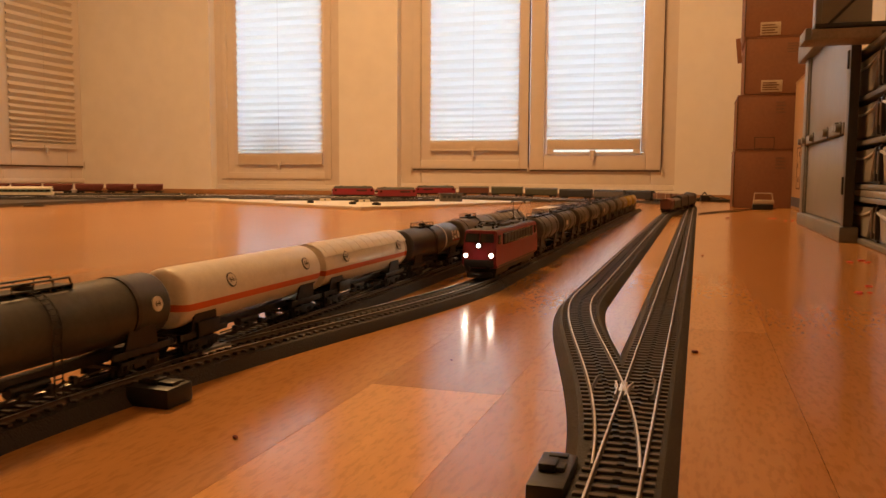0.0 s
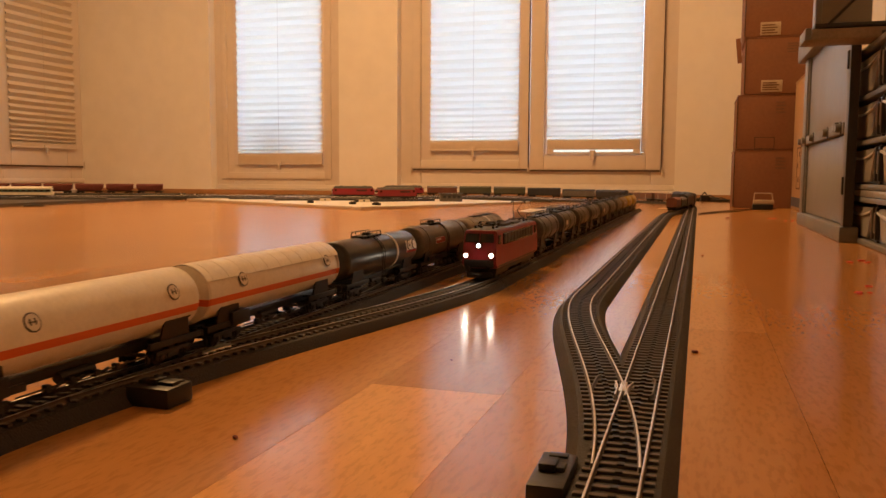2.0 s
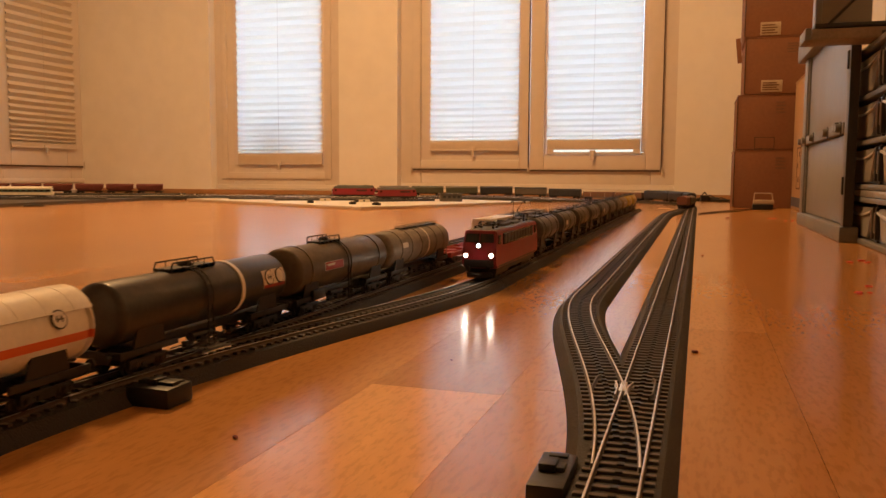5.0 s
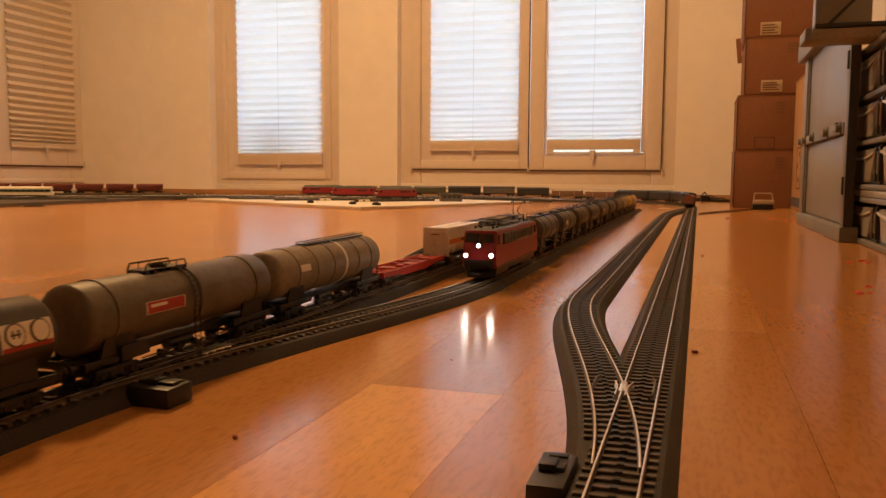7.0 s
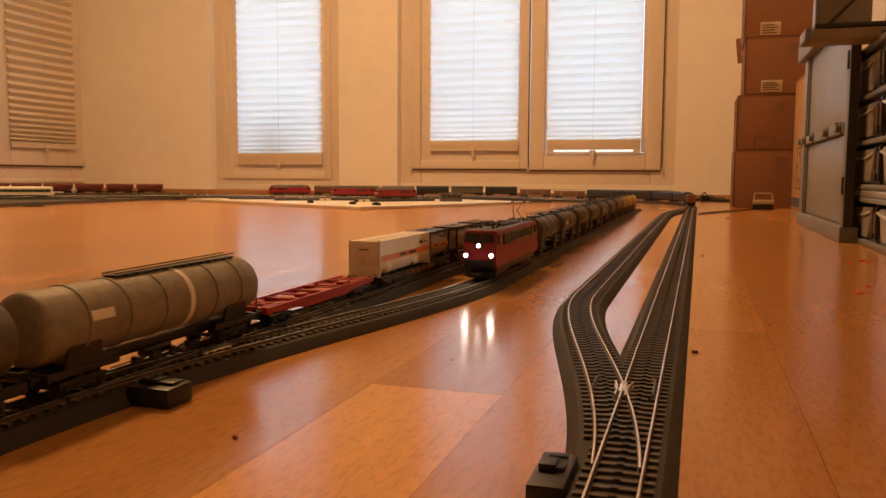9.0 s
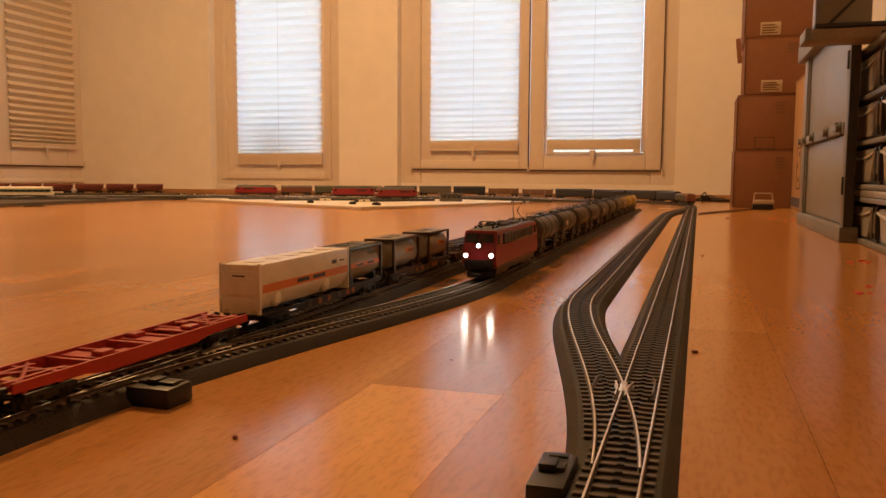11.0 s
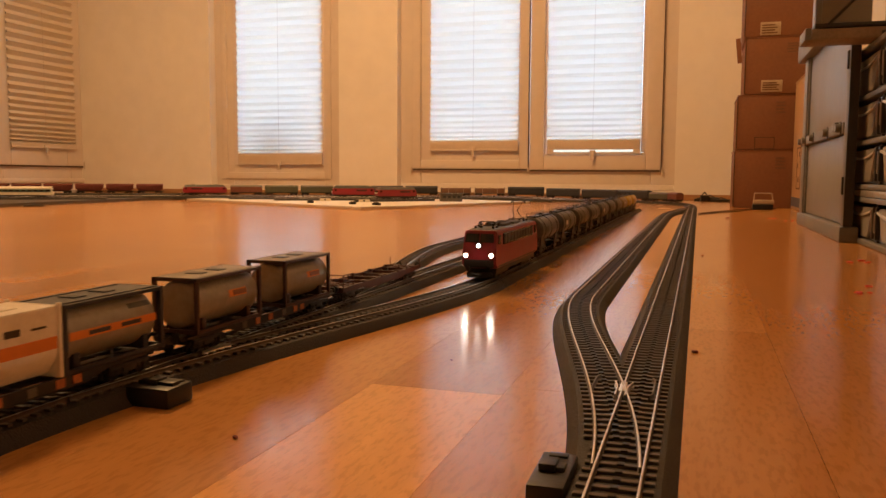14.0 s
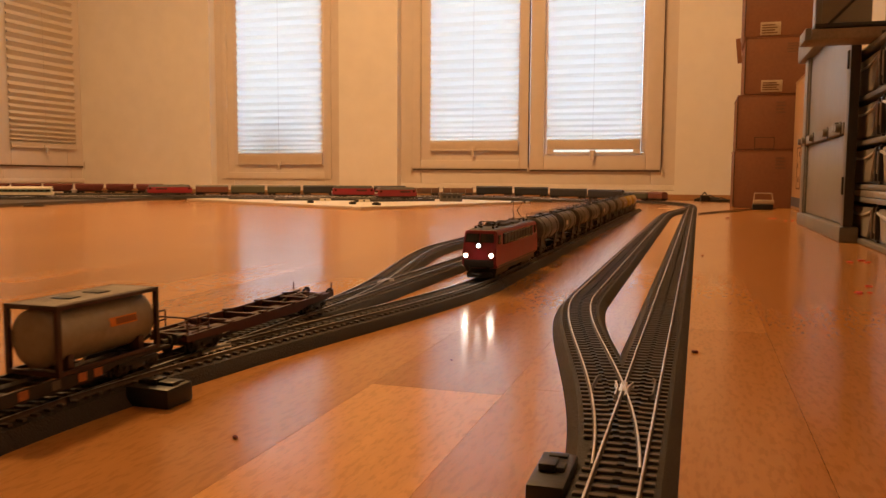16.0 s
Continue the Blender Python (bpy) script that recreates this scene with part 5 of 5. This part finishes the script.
def railcar(at):
    w = thing("railcar", "cream and turquoise model railcar by the plate's edge", "model railcar", at=at)
    L = 0.26
    bm = prism([(-L / 2, 0.008), (-L / 2 - 0.001, 0.022), (-L / 2 + 0.004, 0.036), (L / 2 - 0.004, 0.036), (L / 2 + 0.001, 0.022), (L / 2, 0.008)], 0.0155)
    bmesh.ops.bevel(bm, geom=list(bm.edges), offset=0.0015, segments=2, affect="EDGES")
    body = part("body", bm, CREAM, w)
    part("roof", shell(bmesh.new(), 0.0200, -L / 2 + 0.003, L / 2 - 0.003, 42, 138, 0.001, 0.0222, 10), CREAM, w)
    for k in (-1, 1):
        part("window_band", box(k * 0.0150, k * 0.0163, -L / 2 + 0.006, L / 2 - 0.006, 0.0205, 0.0315, 0.0002), TURQ, body)
        for i in range(11):
            y = -L / 2 + 0.018 + (L - 0.036) * i / 10
            part("side_window", box(k * 0.0158, k * 0.0168, y - 0.008, y + 0.008, 0.0225, 0.0302, 0.0002), LOCOGLASS, body)
    for s in (-1, 1):
        part("windscreen", box(-0.0120, 0.0120, s * L / 2 - 0.001, s * L / 2 + 0.0012, 0.0235, 0.0315, 0.0003), LOCOGLASS, body)
        bogie(w, s * (L / 2 - 0.045))
    part("skirt", box(-0.0135, 0.0135, -0.08, 0.08, 0.003, 0.009, 0.0006), BLACKP, w)


def plate_vehicles():
    diesel_loco("red diesel model locomotive standing on the plate", on_plate(-1.459, 3.278, -59), 0.188, 0.0485)
    plate_track(-1.446, 3.278, -59, 0.44)
    diesel_loco("red electric model locomotive with a grey roof on the plate", on_plate(-1.189, 3.10, -40), 0.182, 0.0475, BOXGREY, 1)
    plate_track(-1.186, 3.088, -40, 0.36)
    d = Vector((-0.83, -0.558)).normalized()
    rz = math.degrees(math.atan2(-d.x, d.y))
    for i in range(6):
        p = Vector((-2.682, 3.478)) + d * 0.143 * i
        hopper(on_plate(p.x, p.y, rz), "dark red covered hopper wagon standing by the wall")
    p = Vector((-2.686, 3.475)) + d * 0.147 * 2.0
    plate_track(p.x, p.y, rz, 0.95)
    railcar(on_plate(-2.619, 2.578, -59))
    plate_track(-2.60, 2.59, -59, 0.62)


plate_vehicles()


# ---- keyed runs ----
NEAR_RUN = [(0, 0), (0.5, 0.0373), (1, 0.0748), (1.5, 0.1128), (2, 0.1508), (2.5, 0.1895), (3, 0.2302), (3.5, 0.2735), (4, 0.3190), (4.5, 0.3665), (5, 0.4155)]
NEAR_RUN += [(5 + i, 0.4155 + 0.1018 * i) for i in range(1, 12)]


def motions():
    for ob, y, z in ROLLING:
        walk(ob, [(t, pose(XNEAR, y - d, RAILTOP + z)) for t, d in NEAR_RUN])
    for ob, back, L in FAR:
        walk(ob, [(t, loop_pose(3.357 + 0.0782 * t - back, L)) for t in range(17)])


# ---- cartons, cabinet and drawers by the east wall ----
CARD = mat("brown_cardboard", (0.205, 0.087, 0.040), 0.85, vary=0.08, scale=12, bump=0.15, bscale=120, wear=((0.22, 0.11, 0.05), 9, 0.3))
CARD2 = mat("pale_cardboard", (0.44, 0.27, 0.14), 0.8, vary=0.07, scale=10, bump=0.12, bscale=120)
CARDSHADE = mat("cardboard_shadow_gap", (0.10, 0.05, 0.025), 0.9)
LABEL = mat("paper_label", (0.70, 0.63, 0.52), 0.7, vary=0.05)
OLDLABEL = mat("yellowed_label", (0.42, 0.33, 0.23), 0.7, vary=0.08)
PRINT = mat("faint_brown_print", (0.16, 0.08, 0.04), 0.8)
BLUEPRINT = mat("blue_grey_print", (0.08, 0.08, 0.12), 0.7)
GREYP = mat("grey_plastic", (0.175, 0.172, 0.16), 0.45, vary=0.08, scale=20, bump=0.05)
GREYDARK = mat("dark_grey_plastic", (0.035, 0.034, 0.033), 0.4, vary=0.1, scale=30)
PANELW = mat("milky_door_panel", (0.22, 0.21, 0.19), 0.35, vary=0.05, scale=6)
SHELFW = mat("grey_brown_shelf", (0.24, 0.19, 0.15), 0.55, vary=0.15, scale=25, stretch=(1, 0.15, 1))
PALEP = mat("pale_grey_plastic", (0.40, 0.375, 0.33), 0.4, vary=0.06, scale=20)
DRAWERP = mat("smoky_drawer_plastic", (0.33, 0.31, 0.28), 0.22, vary=0.08, scale=15)


def carton(x0, x1, y0, y1, z0, z1, label, paint=None, label_at=None, print_at=None, handle=None):
    """A closed carton: front wall towards -Y, with flaps, tape and prints."""
    paint = paint or CARD
    c = thing("carton", label, "cardboard box", "stacked moving cartons", at=pose(x0, y0, z0))
    w, d, h = x1 - x0, y1 - y0, z1 - z0
    body = part("box_body", box(0, w, 0, d, 0.0005, h - 0.004, 0.003), paint, c)
    part("lid_flap", box(-0.002, w + 0.002, -0.002, d / 2 - 0.001, h - 0.0045, h - 0.0005, 0.001), paint, c)
    part("lid_flap", box(-0.002, w + 0.002, d / 2 + 0.001, d + 0.002, h - 0.0045, h - 0.0005, 0.001), paint, c)
    # dark strip that paints the shadow down the carton's left corner
    part("edge_fold", box(-0.0035, 0.0005, -0.0015, 0.006, 0.004, h - 0.006, 0.0008), CARDSHADE, c)
    if label_at:
        a, b, e, f = label_at
        slot = part("hand_hole", box(a - x0, b - x0, -0.002, 0.004, e - z0, f - z0, 0.001), OLDLABEL, body, "pale label in the hand hole")
        for i in range(4):
            z = e - z0 + 0.006 + (f - e - 0.010) * i / 4
            part("label_bar", box(a - x0 + 0.005, b - x0 - 0.012 - 0.008 * (i % 2), -0.0032, -0.0015, z, z + 0.0045), PRINT, slot)
    if print_at:
        a, b, e, f = print_at
        for i in range(4):
            z = e + (f - e) * i / 4 - z0
            part("print_bar", box(a - x0, b - x0 - 0.006 * (i % 2), -0.0012, 0.002, z, z + (f - e) * 0.13), PRINT, body)
    if handle:
        a, b, e, f = handle
        part("handle_cut", frame_ring(a - x0, b - x0, e - z0, f - z0, 0.003, -0.0012, 0.002, 0), CARDSHADE, body)
    return c


def cartons():
    carton(0.130, 0.450, 3.31, 3.66, 0.0, 0.223, "brown moving carton at the bottom of the stack", None, None, (0.275, 0.312, 0.15, 0.20))
    carton(0.134, 0.455, 3.312, 3.66, 0.224, 0.431, "brown moving carton with a hand hole", None, None, (0.27, 0.305, 0.36, 0.41), (0.197, 0.269, 0.2245, 0.271))
    carton(0.156, 0.480, 3.308, 3.66, 0.432, 0.646, "brown moving carton with a pale label", None, (0.213, 0.288, 0.440, 0.484), (0.30, 0.352, 0.585, 0.625))
    carton(0.150, 0.480, 3.312, 3.66, 0.647, 0.865, "brown moving carton on top of the stack", None, (0.203, 0.275, 0.652, 0.700), (0.32, 0.352, 0.80, 0.84))
    part("loose_flap", box(-0.017, 0.0, 0.002, 0.006, 0.120, 0.214, 0.001), CARD, bpy.data.objects["carton.002"], "bent loose flap", pose(0, 0, 0, 0, -6, 0))
    c = thing("carton", "tall pale carton with blue print standing by the wall", "cardboard box", at=pose(0.335, 2.72, 0))
    body = part("box_body", box(0, 0.36, 0, 0.585, 0.0005, 0.466, 0.004), CARD2, c)
    part("blue_band", box(-0.0012, 0.002, 0.02, 0.575, 0.012, 0.045), BLUEPRINT, body)
    part("print_frame", frame_ring(0, 0.11, 0.075, 0.225, 0.006, -0.001, 0.002, 0), PRINT, body, "", pose(0, 0.44, 0, 0, 0, -90))
    for y, z in ((0.37, 0.10), (0.40, 0.15), (0.36, 0.19)):
        part("print_bar", box(-0.001, 0.002, y, y + 0.03, z, z + 0.018), PRINT, body)
    for y in (0.0, 0.30):
        part("lid_flap", box(-0.002, 0.362, y, y + 0.284, 0.466, 0.470, 0.001), CARD2, c)


def panel_unit():
    c = thing("folding_panel", "grey framed panel with milky sheets standing upright", "panel", at=pose(0.246, 1.558, 0))
    D, W = 0.014, 0.665
    part("plinth", box(-0.008, D + 0.01, 0.0, W - 0.02, 0.0, 0.028, 0.004), GREYP, c, "grey projecting plinth")
    part("back_sheet", box(0.0115, D, 0.010, W - 0.01, 0.028, 0.404, 0.002), GREYP, c)
    part("end_post", box(-0.002, D, 0.0, 0.010, 0.028, 0.404, 0.002), GREYDARK, c, "dark end post")
    part("end_post", box(-0.002, D, 0.0102, 0.036, 0.028, 0.404, 0.003), GREYP, c)
    part("end_post", box(-0.002, D, W - 0.065, W - 0.010, 0.028, 0.404, 0.004), GREYP, c)
    for z0, z1 in ((0.030, 0.192), (0.216, 0.402)):
        d = part("milky_sheet", box(0.006, 0.0118, 0.0365, W - 0.066, z0, z1, 0.002), PANELW, c, "milky cream sheet")
        part("sheet_rim", box(0.002, 0.0062, 0.0365, 0.044, z0, z1, 0.001), GREYP, d)
        part("sheet_rim", box(0.002, 0.0062, W - 0.075, W - 0.066, z0, z1, 0.001), GREYP, d)
    bar = part("cross_bar", box(-0.004, 0.0116, 0.036, W - 0.004, 0.194, 0.214, 0.003), GREYP, c, "grey cross bar with turning knobs")
    for y in (0.065, 0.22, 0.43, 0.57, 0.64):
        bm = cyl(bmesh.new(), (-0.013, y, 0.204), (-0.002, y, 0.204), 0.0075, 0.009, 18)
        part("knob", bm, GREYP, bar)
        part("knob_recess", cyl(bmesh.new(), (-0.0052, y, 0.204), (-0.0035, y, 0.204), 0.0125, 0.0125, 20), GREYDARK, bar)
    part("latch", box(-0.012, -0.003, 0.08, 0.112, 0.200, 0.216, 0.003), GREYP, bar)
    for z in (0.10, 0.32):
        part("hinge", box(-0.005, 0.0, 0.014, 0.024, z - 0.016, z + 0.016, 0.002), BLACKP, c)
    part("lid", box(-0.014, D + 0.01, 0.0, W + 0.05, 0.405, 0.452, 0.006), GREYP, c, "grey overhanging lid")


def drawer_tower():
    c = thing("drawer_tower", "dark grey drawer tower with smoky plastic drawers", "drawer unit", at=pose(0.272, 1.18, 0))
    D, W = 0.36, 0.535
    for y in (0.0, W / 2 - 0.006, W - 0.012):
        part("upright", box(0.004, D, y, y + 0.012, 0.004, 0.338, 0.002), GREYDARK, c)
    part("back_panel", box(D - 0.01, D, 0, W, 0.004, 0.338), GREYDARK, c)
    for z in (0.0, 0.072, 0.094, 0.170, 0.248, 0.330):
        sh = part("shelf_rail", box(-0.004, D, -0.002, W + 0.002, z, z + 0.009, 0.003), GREYP, c, "grey rounded rail")
    part("top_cover", box(-0.006, D, -0.004, W + 0.004, 0.3302, 0.3395, 0.004), GREYP, c)
    part("shallow_tray", box(-0.003, D - 0.03, 0.006, W - 0.006, 0.0815, 0.0935, 0.003), DRAWERP, c, "pale shallow tray front")
    for z0, z1 in ((0.010, 0.071), (0.104, 0.169), (0.180, 0.247), (0.258, 0.329)):
        for y0, y1 in ((0.014, W / 2 - 0.008), (W / 2 + 0.008, W - 0.014)):
            h = z1 - z0
            dr = part("drawer", box(0.006, D - 0.03, y0 + 0.003, y1 - 0.003, z0, z1 - 0.006, 0.004), GREYDARK, c, "smoky drawer with a scooped front")
            w2 = (y1 - y0) / 2
            bm = prism([(-w2 + 0.020, z0 + h * 0.90), (-w2 + 0.045, z0 + h * 0.12), (-w2 + 0.055, z0 + h * 0.05), (w2 - 0.055, z0 + h * 0.05), (w2 - 0.045, z0 + h * 0.12), (w2 - 0.020, z0 + h * 0.90)], 0.003)
            bmesh.ops.bevel(bm, geom=list(bm.edges), offset=0.0015, segments=2, affect="EDGES")
            part("scoop", bm, DRAWERP, dr, "", pose(0.004, (y0 + y1) / 2, 0))
            bm = bmesh.new()
            sweep(bm, [(0.0, (y0 + y1) / 2 + w2 * t * 0.86, z0 + h * (0.80 - 0.14 * (1 - t * t))) for t in np.linspace(-1, 1, 9)], [(-0.002, -0.0018), (0.002, -0.0018), (0.0014, 0.002), (-0.0014, 0.002)])
            part("grip", bm, PALEP, dr, "light curved grip")
            for y in (y0 + 0.006, y1 - 0.006):
                part("side_trim", box(-0.001, 0.008, y - 0.004, y + 0.004, z0 + 0.004, z1 - 0.004, 0.002), GREYDARK, dr)
                part("clip", box(-0.003, 0.0, y - 0.0012, y + 0.0012, z0 + h * 0.25, z0 + h * 0.8, 0.0008), PALEP, dr, "thin pale clip")


def shelf_top():
    s = thing("plank", "grey-brown plank lying across the drawer tower", "plank", at=pose(0.163, 1.47, 0.340))
    part("board", box(0.0, 0.545, 0.0, 0.075, 0.0, 0.0175, 0.002), SHELFW, s)
    part("front_slot", box(0.11, 0.34, -0.002, 0.001, 0.006, 0.011, 0.0005), GREYDARK, s)
    part("end_cap", box(-0.004, 0.006, -0.003, 0.076, 0.0, 0.0190, 0.002), GREYP, s, "pale rounded end cap")
    b = thing("storage_box", "small clear plastic storage box on the plank", "storage box", at=pose(0.174, 1.474, 0.3595))
    part("box_body", box(0.004, 0.085, 0, 0.07, 0.006, 0.16, 0.004), PANELW, b)
    part("foot_rim", box(0, 0.115, -0.003, 0.072, 0, 0.007, 0.002), GREYDARK, b)
    part("corner_rib", box(0, 0.010, -0.003, 0.006, 0.006, 0.16, 0.002), GREYP, b)
    part("strap", rod(bmesh.new(), [(0.020, -0.003, 0.004), (0.045, -0.003, 0.030), (0.075, -0.003, 0.062)], 0.0022), GREYDARK, b)
    k = thing("dark_case", "black case lying on the plank", "case", at=pose(0.290, 1.470, 0.3595))
    part("case_body", box(0, 0.36, 0, 0.074, 0.0, 0.20, 0.006), BLACKP, k)
    part("clasp", box(0.022, 0.06, -0.005, 0.002, 0.002, 0.014, 0.002), LABEL, k, "pale clasp")


cartons()
panel_unit()
drawer_tower()
shelf_top()


# ---- small things ----
def clutter():
    t = thing("rerailer", "small white and black track tool with a wire handle", "model railway tool", at=pose(0.222, 3.12, 0))
    part("base", box(-0.035, 0.035, -0.02, 0.02, 0.0, 0.020, 0.003), BLACKP, t)
    part("body", box(-0.032, 0.038, -0.016, 0.018, 0.0203, 0.036, 0.003), OLDLABEL, t)
    part("handle", rod(bmesh.new(), [(-0.030, 0, 0.035), (-0.028, 0, 0.060), (0.030, 0, 0.060), (0.034, 0, 0.035)], 0.0022, 8), OLDLABEL, t, "pale bent handle")
    bm = rod(bmesh.new(), [(0.002, 2.60, 0.002), (0.03, 2.68, 0.002), (0.08, 2.80, 0.002), (0.13, 2.90, 0.002), (0.16, 3.02, 0.0022), (0.186, 3.12, 0.004)], 0.0016, 8)
    solid("cable", bm, BLACKP, "thin dark track cable lying on the floor", "cable")
    bm = rod(bmesh.new(), [(0.004, 2.66, 0.002), (0.12, 3.02, 0.002), (0.28, 3.25, 0.002)], 0.0014, 8)
    solid("cable", bm, mat("brown_cable", (0.12, 0.05, 0.03), 0.5), "thin brown cable lying on the floor", "cable")
    rng = random.Random(3)
    RED = mat("red_scrap", (0.45, 0.02, 0.015), 0.5)
    for x, y, n, spread in ((0.20, 2.41, 4, 0.02), (0.235, 2.33, 5, 0.03), (0.205, 1.20, 4, 0.022), (0.155, 0.868, 3, 0.010), (0.172, 0.925, 2, 0.008)):
        for i in range(n):
            a, b, r = x + rng.uniform(-1, 1) * spread, y + rng.uniform(-1, 1) * spread, rng.uniform(0.002, 0.0045)
            bm = bmesh.new()
            bmesh.ops.create_icosphere(bm, subdivisions=1, radius=r)
            for v in bm.verts:
                v.co = Vector((v.co.x * 1.6, v.co.y, v.co.z * 0.35)) * rng.uniform(0.7, 1.2)
            solid("scrap", bm, RED, "small red plastic scrap on the floor", "scrap", "red scraps on the floor", at=pose(a, b, 0.0008, 0, 0, rng.uniform(0, 180)))
    for x, y, r in ((0.001, 0.531, 0.0017), (-0.184, 0.290, 0.0014), (0.079, 2.392, 0.004), (0.008, 1.215, 0.0016), (0.030, 0.75, 0.0009), (-0.14, 0.46, 0.0006)):
        bm = bmesh.new()
        bmesh.ops.create_icosphere(bm, subdivisions=1, radius=r)
        for v in bm.verts:
            v.co = Vector((v.co.x * 1.4, v.co.y, v.co.z * 0.6)) * rng.uniform(0.75, 1.2)
        solid("crumb", bm, mat("dark_red_crumb", (0.15, 0.03, 0.02), 0.7), "tiny dark crumb on the parquet", "crumb", "crumbs on the floor", at=pose(x, y, r * 0.5))
    solid("paper_scrap", box(-0.02, 0.02, -0.012, 0.012, 0, 0.0015, 0.0005), LABEL, "small white paper scrap on the floor", "paper", at=pose(-0.121, 3.09, 0.0002, 0, 0, 25))
    for x, y, w, h in ((0.015, 4.22, 0.03, 0.012), (0.055, 4.20, 0.04, 0.020), (0.105, 4.12, 0.045, 0.013), (0.03, 4.16, 0.02, 0.03)):
        bm = box(-w, w, -0.02, 0.02, 0, h, 0.004)
        rod(bm, [(-w * 0.8, 0, h * 0.9), (0, 0.004, h * 1.5), (w * 0.7, 0, h * 0.8)], 0.003)
        solid("lead_coil", bm, BLACKP, "dark bundle of leads by the wall", "cables", "loose leads by the wall", at=pose(x, y, 0, 0, 0, rng.uniform(-40, 40)))
    z = PLATE - 0.0012
    h = thing("signal_hut", "small grey model hut on the plate", "model building", at=pose(-0.985, 3.21, z, 0, 0, 25))
    part("wall", box(-0.045, 0.045, -0.025, 0.025, 0, 0.030, 0.001), BOXGREY, h)
    part("roof", box(-0.050, 0.050, -0.030, 0.030, 0.030, 0.034, 0.001), TANKGREY, h)
    for x in (-0.03, -0.01, 0.01, 0.03):
        part("hut_window", box(x - 0.006, x + 0.006, -0.0262, -0.0245, 0.014, 0.023), BOXDARK, h)
    for x, y in ((-1.47, 3.02), (-1.265, 2.95)):
        b = thing("signal_block", "small white lettered block on the plate", "model sign", "white blocks on the plate", at=pose(x, y, z, 0, 0, 20))
        part("block", box(-0.022, 0.022, -0.006, 0.006, 0, 0.010, 0.001), LABEL, b)
        part("lettering_bar", box(-0.003, 0.002, -0.0068, -0.0055, 0.002, 0.009), BLACKP, b)
    for x, y, w in ((-1.40, 2.72, 0.010), (-1.20, 2.66, 0.011), (-1.09, 2.62, 0.015)):
        b = thing("point_machine", "black point machine box at the plate's edge", "point machine", "black boxes on the plate", at=pose(x, y + 0.03, z, 0, 0, -25))
        part("case", box(-w, w, -0.009, 0.009, 0, 0.008, 0.002), BLACKP, b)
        part("cover", box(-w * 0.6, w * 0.6, -0.006, 0.006, 0.008, 0.011, 0.002), BLACKP, b)
    for x, y in ((-1.76, 3.22), (-1.70, 3.24), (-1.62, 3.20), (-2.39, 3.33), (-2.335, 3.365), (-2.29, 3.40)):
        b = thing("spare_bogie", "spare wagon bogie lying on the plate", "model part", "spare bogies on the plates", at=pose(x, y, z + 0.0005, 0, 0, rng.uniform(-80, -40)))
        bogie(b, 0)
        part("white_tag", box(-0.005, 0.005, -0.006, 0.006, 0.0088, 0.0125, 0.001), LABEL, b)
    for x, y, rz, L in ((-1.42, 3.12, -59, 0.6), (-1.75, 3.13, -62, 0.42), (-2.05, 3.22, -58, 0.35)):
        plate_track(x, y, rz, L)
    solid("small_tool", rod(bmesh.new(), [(-2.25, 2.235, 0.003), (-2.20, 2.275, 0.003)], 0.004, 8), GREYDARK, "small dark tool on the floor by the plate", "tool")


clutter()


# ---- parquet strips ----
def parquet():
    width, rng = 0.0715, random.Random(5)
    rest = bmesh.new()
    shared = {}
    floor = bpy.data.objects["floor"]
    count = 0
    k0 = int((XW + 0.164) / width) - 1
    for k in range(k0, int((XE + 0.164) / width) + 1):
        x0 = max(XW, -0.164 + k * width)
        x1 = min(XE, -0.164 + (k + 1) * width)
        if x1 - x0 < 0.004:
            continue
        y = YS - rng.uniform(0, 0.4)
        if k == 0:
            y = 0.393 - 8 * 0.49
        if k == 2:
            y = 0.617 - 9 * 0.49
        while y < YN:
            length = 0.49 if k in (0, 2) else rng.choice((0.40, 0.49, 0.58))
            a, b = max(y, YS), min(y + length, YN)
            y += length
            if b - a < 0.02:
                continue
            if x0 > -1.75 and b > 0.1 and count < 300:
                paint = FLOOR
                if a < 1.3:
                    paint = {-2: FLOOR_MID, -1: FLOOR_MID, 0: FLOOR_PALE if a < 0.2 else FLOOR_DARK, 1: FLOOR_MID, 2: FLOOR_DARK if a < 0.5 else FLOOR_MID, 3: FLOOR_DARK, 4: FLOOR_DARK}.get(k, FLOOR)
                key = (round(x1 - x0, 4), round(b - a, 3), paint.name)
                if key not in shared:
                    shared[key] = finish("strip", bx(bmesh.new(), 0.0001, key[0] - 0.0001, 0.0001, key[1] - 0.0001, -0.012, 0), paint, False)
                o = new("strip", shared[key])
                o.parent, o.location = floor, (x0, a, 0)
                count += 1
            else:
                vs = [rest.verts.new((px, py, pz)) for pz in (-0.012, 0) for px, py in ((x0 + 0.00005, a + 0.00005), (x1 - 0.00005, a + 0.00005), (x1 - 0.00005, b - 0.00005), (x0 + 0.00005, b - 0.00005))]
                for f in ((3, 2, 1, 0), (4, 5, 6, 7), (0, 1, 5, 4), (1, 2, 6, 5), (2, 3, 7, 6), (3, 0, 4, 7)):
                    rest.faces.new([vs[i] for i in f])
    tagged(part("strips", rest, FLOOR, floor), kind="stuff")


parquet()
motions()
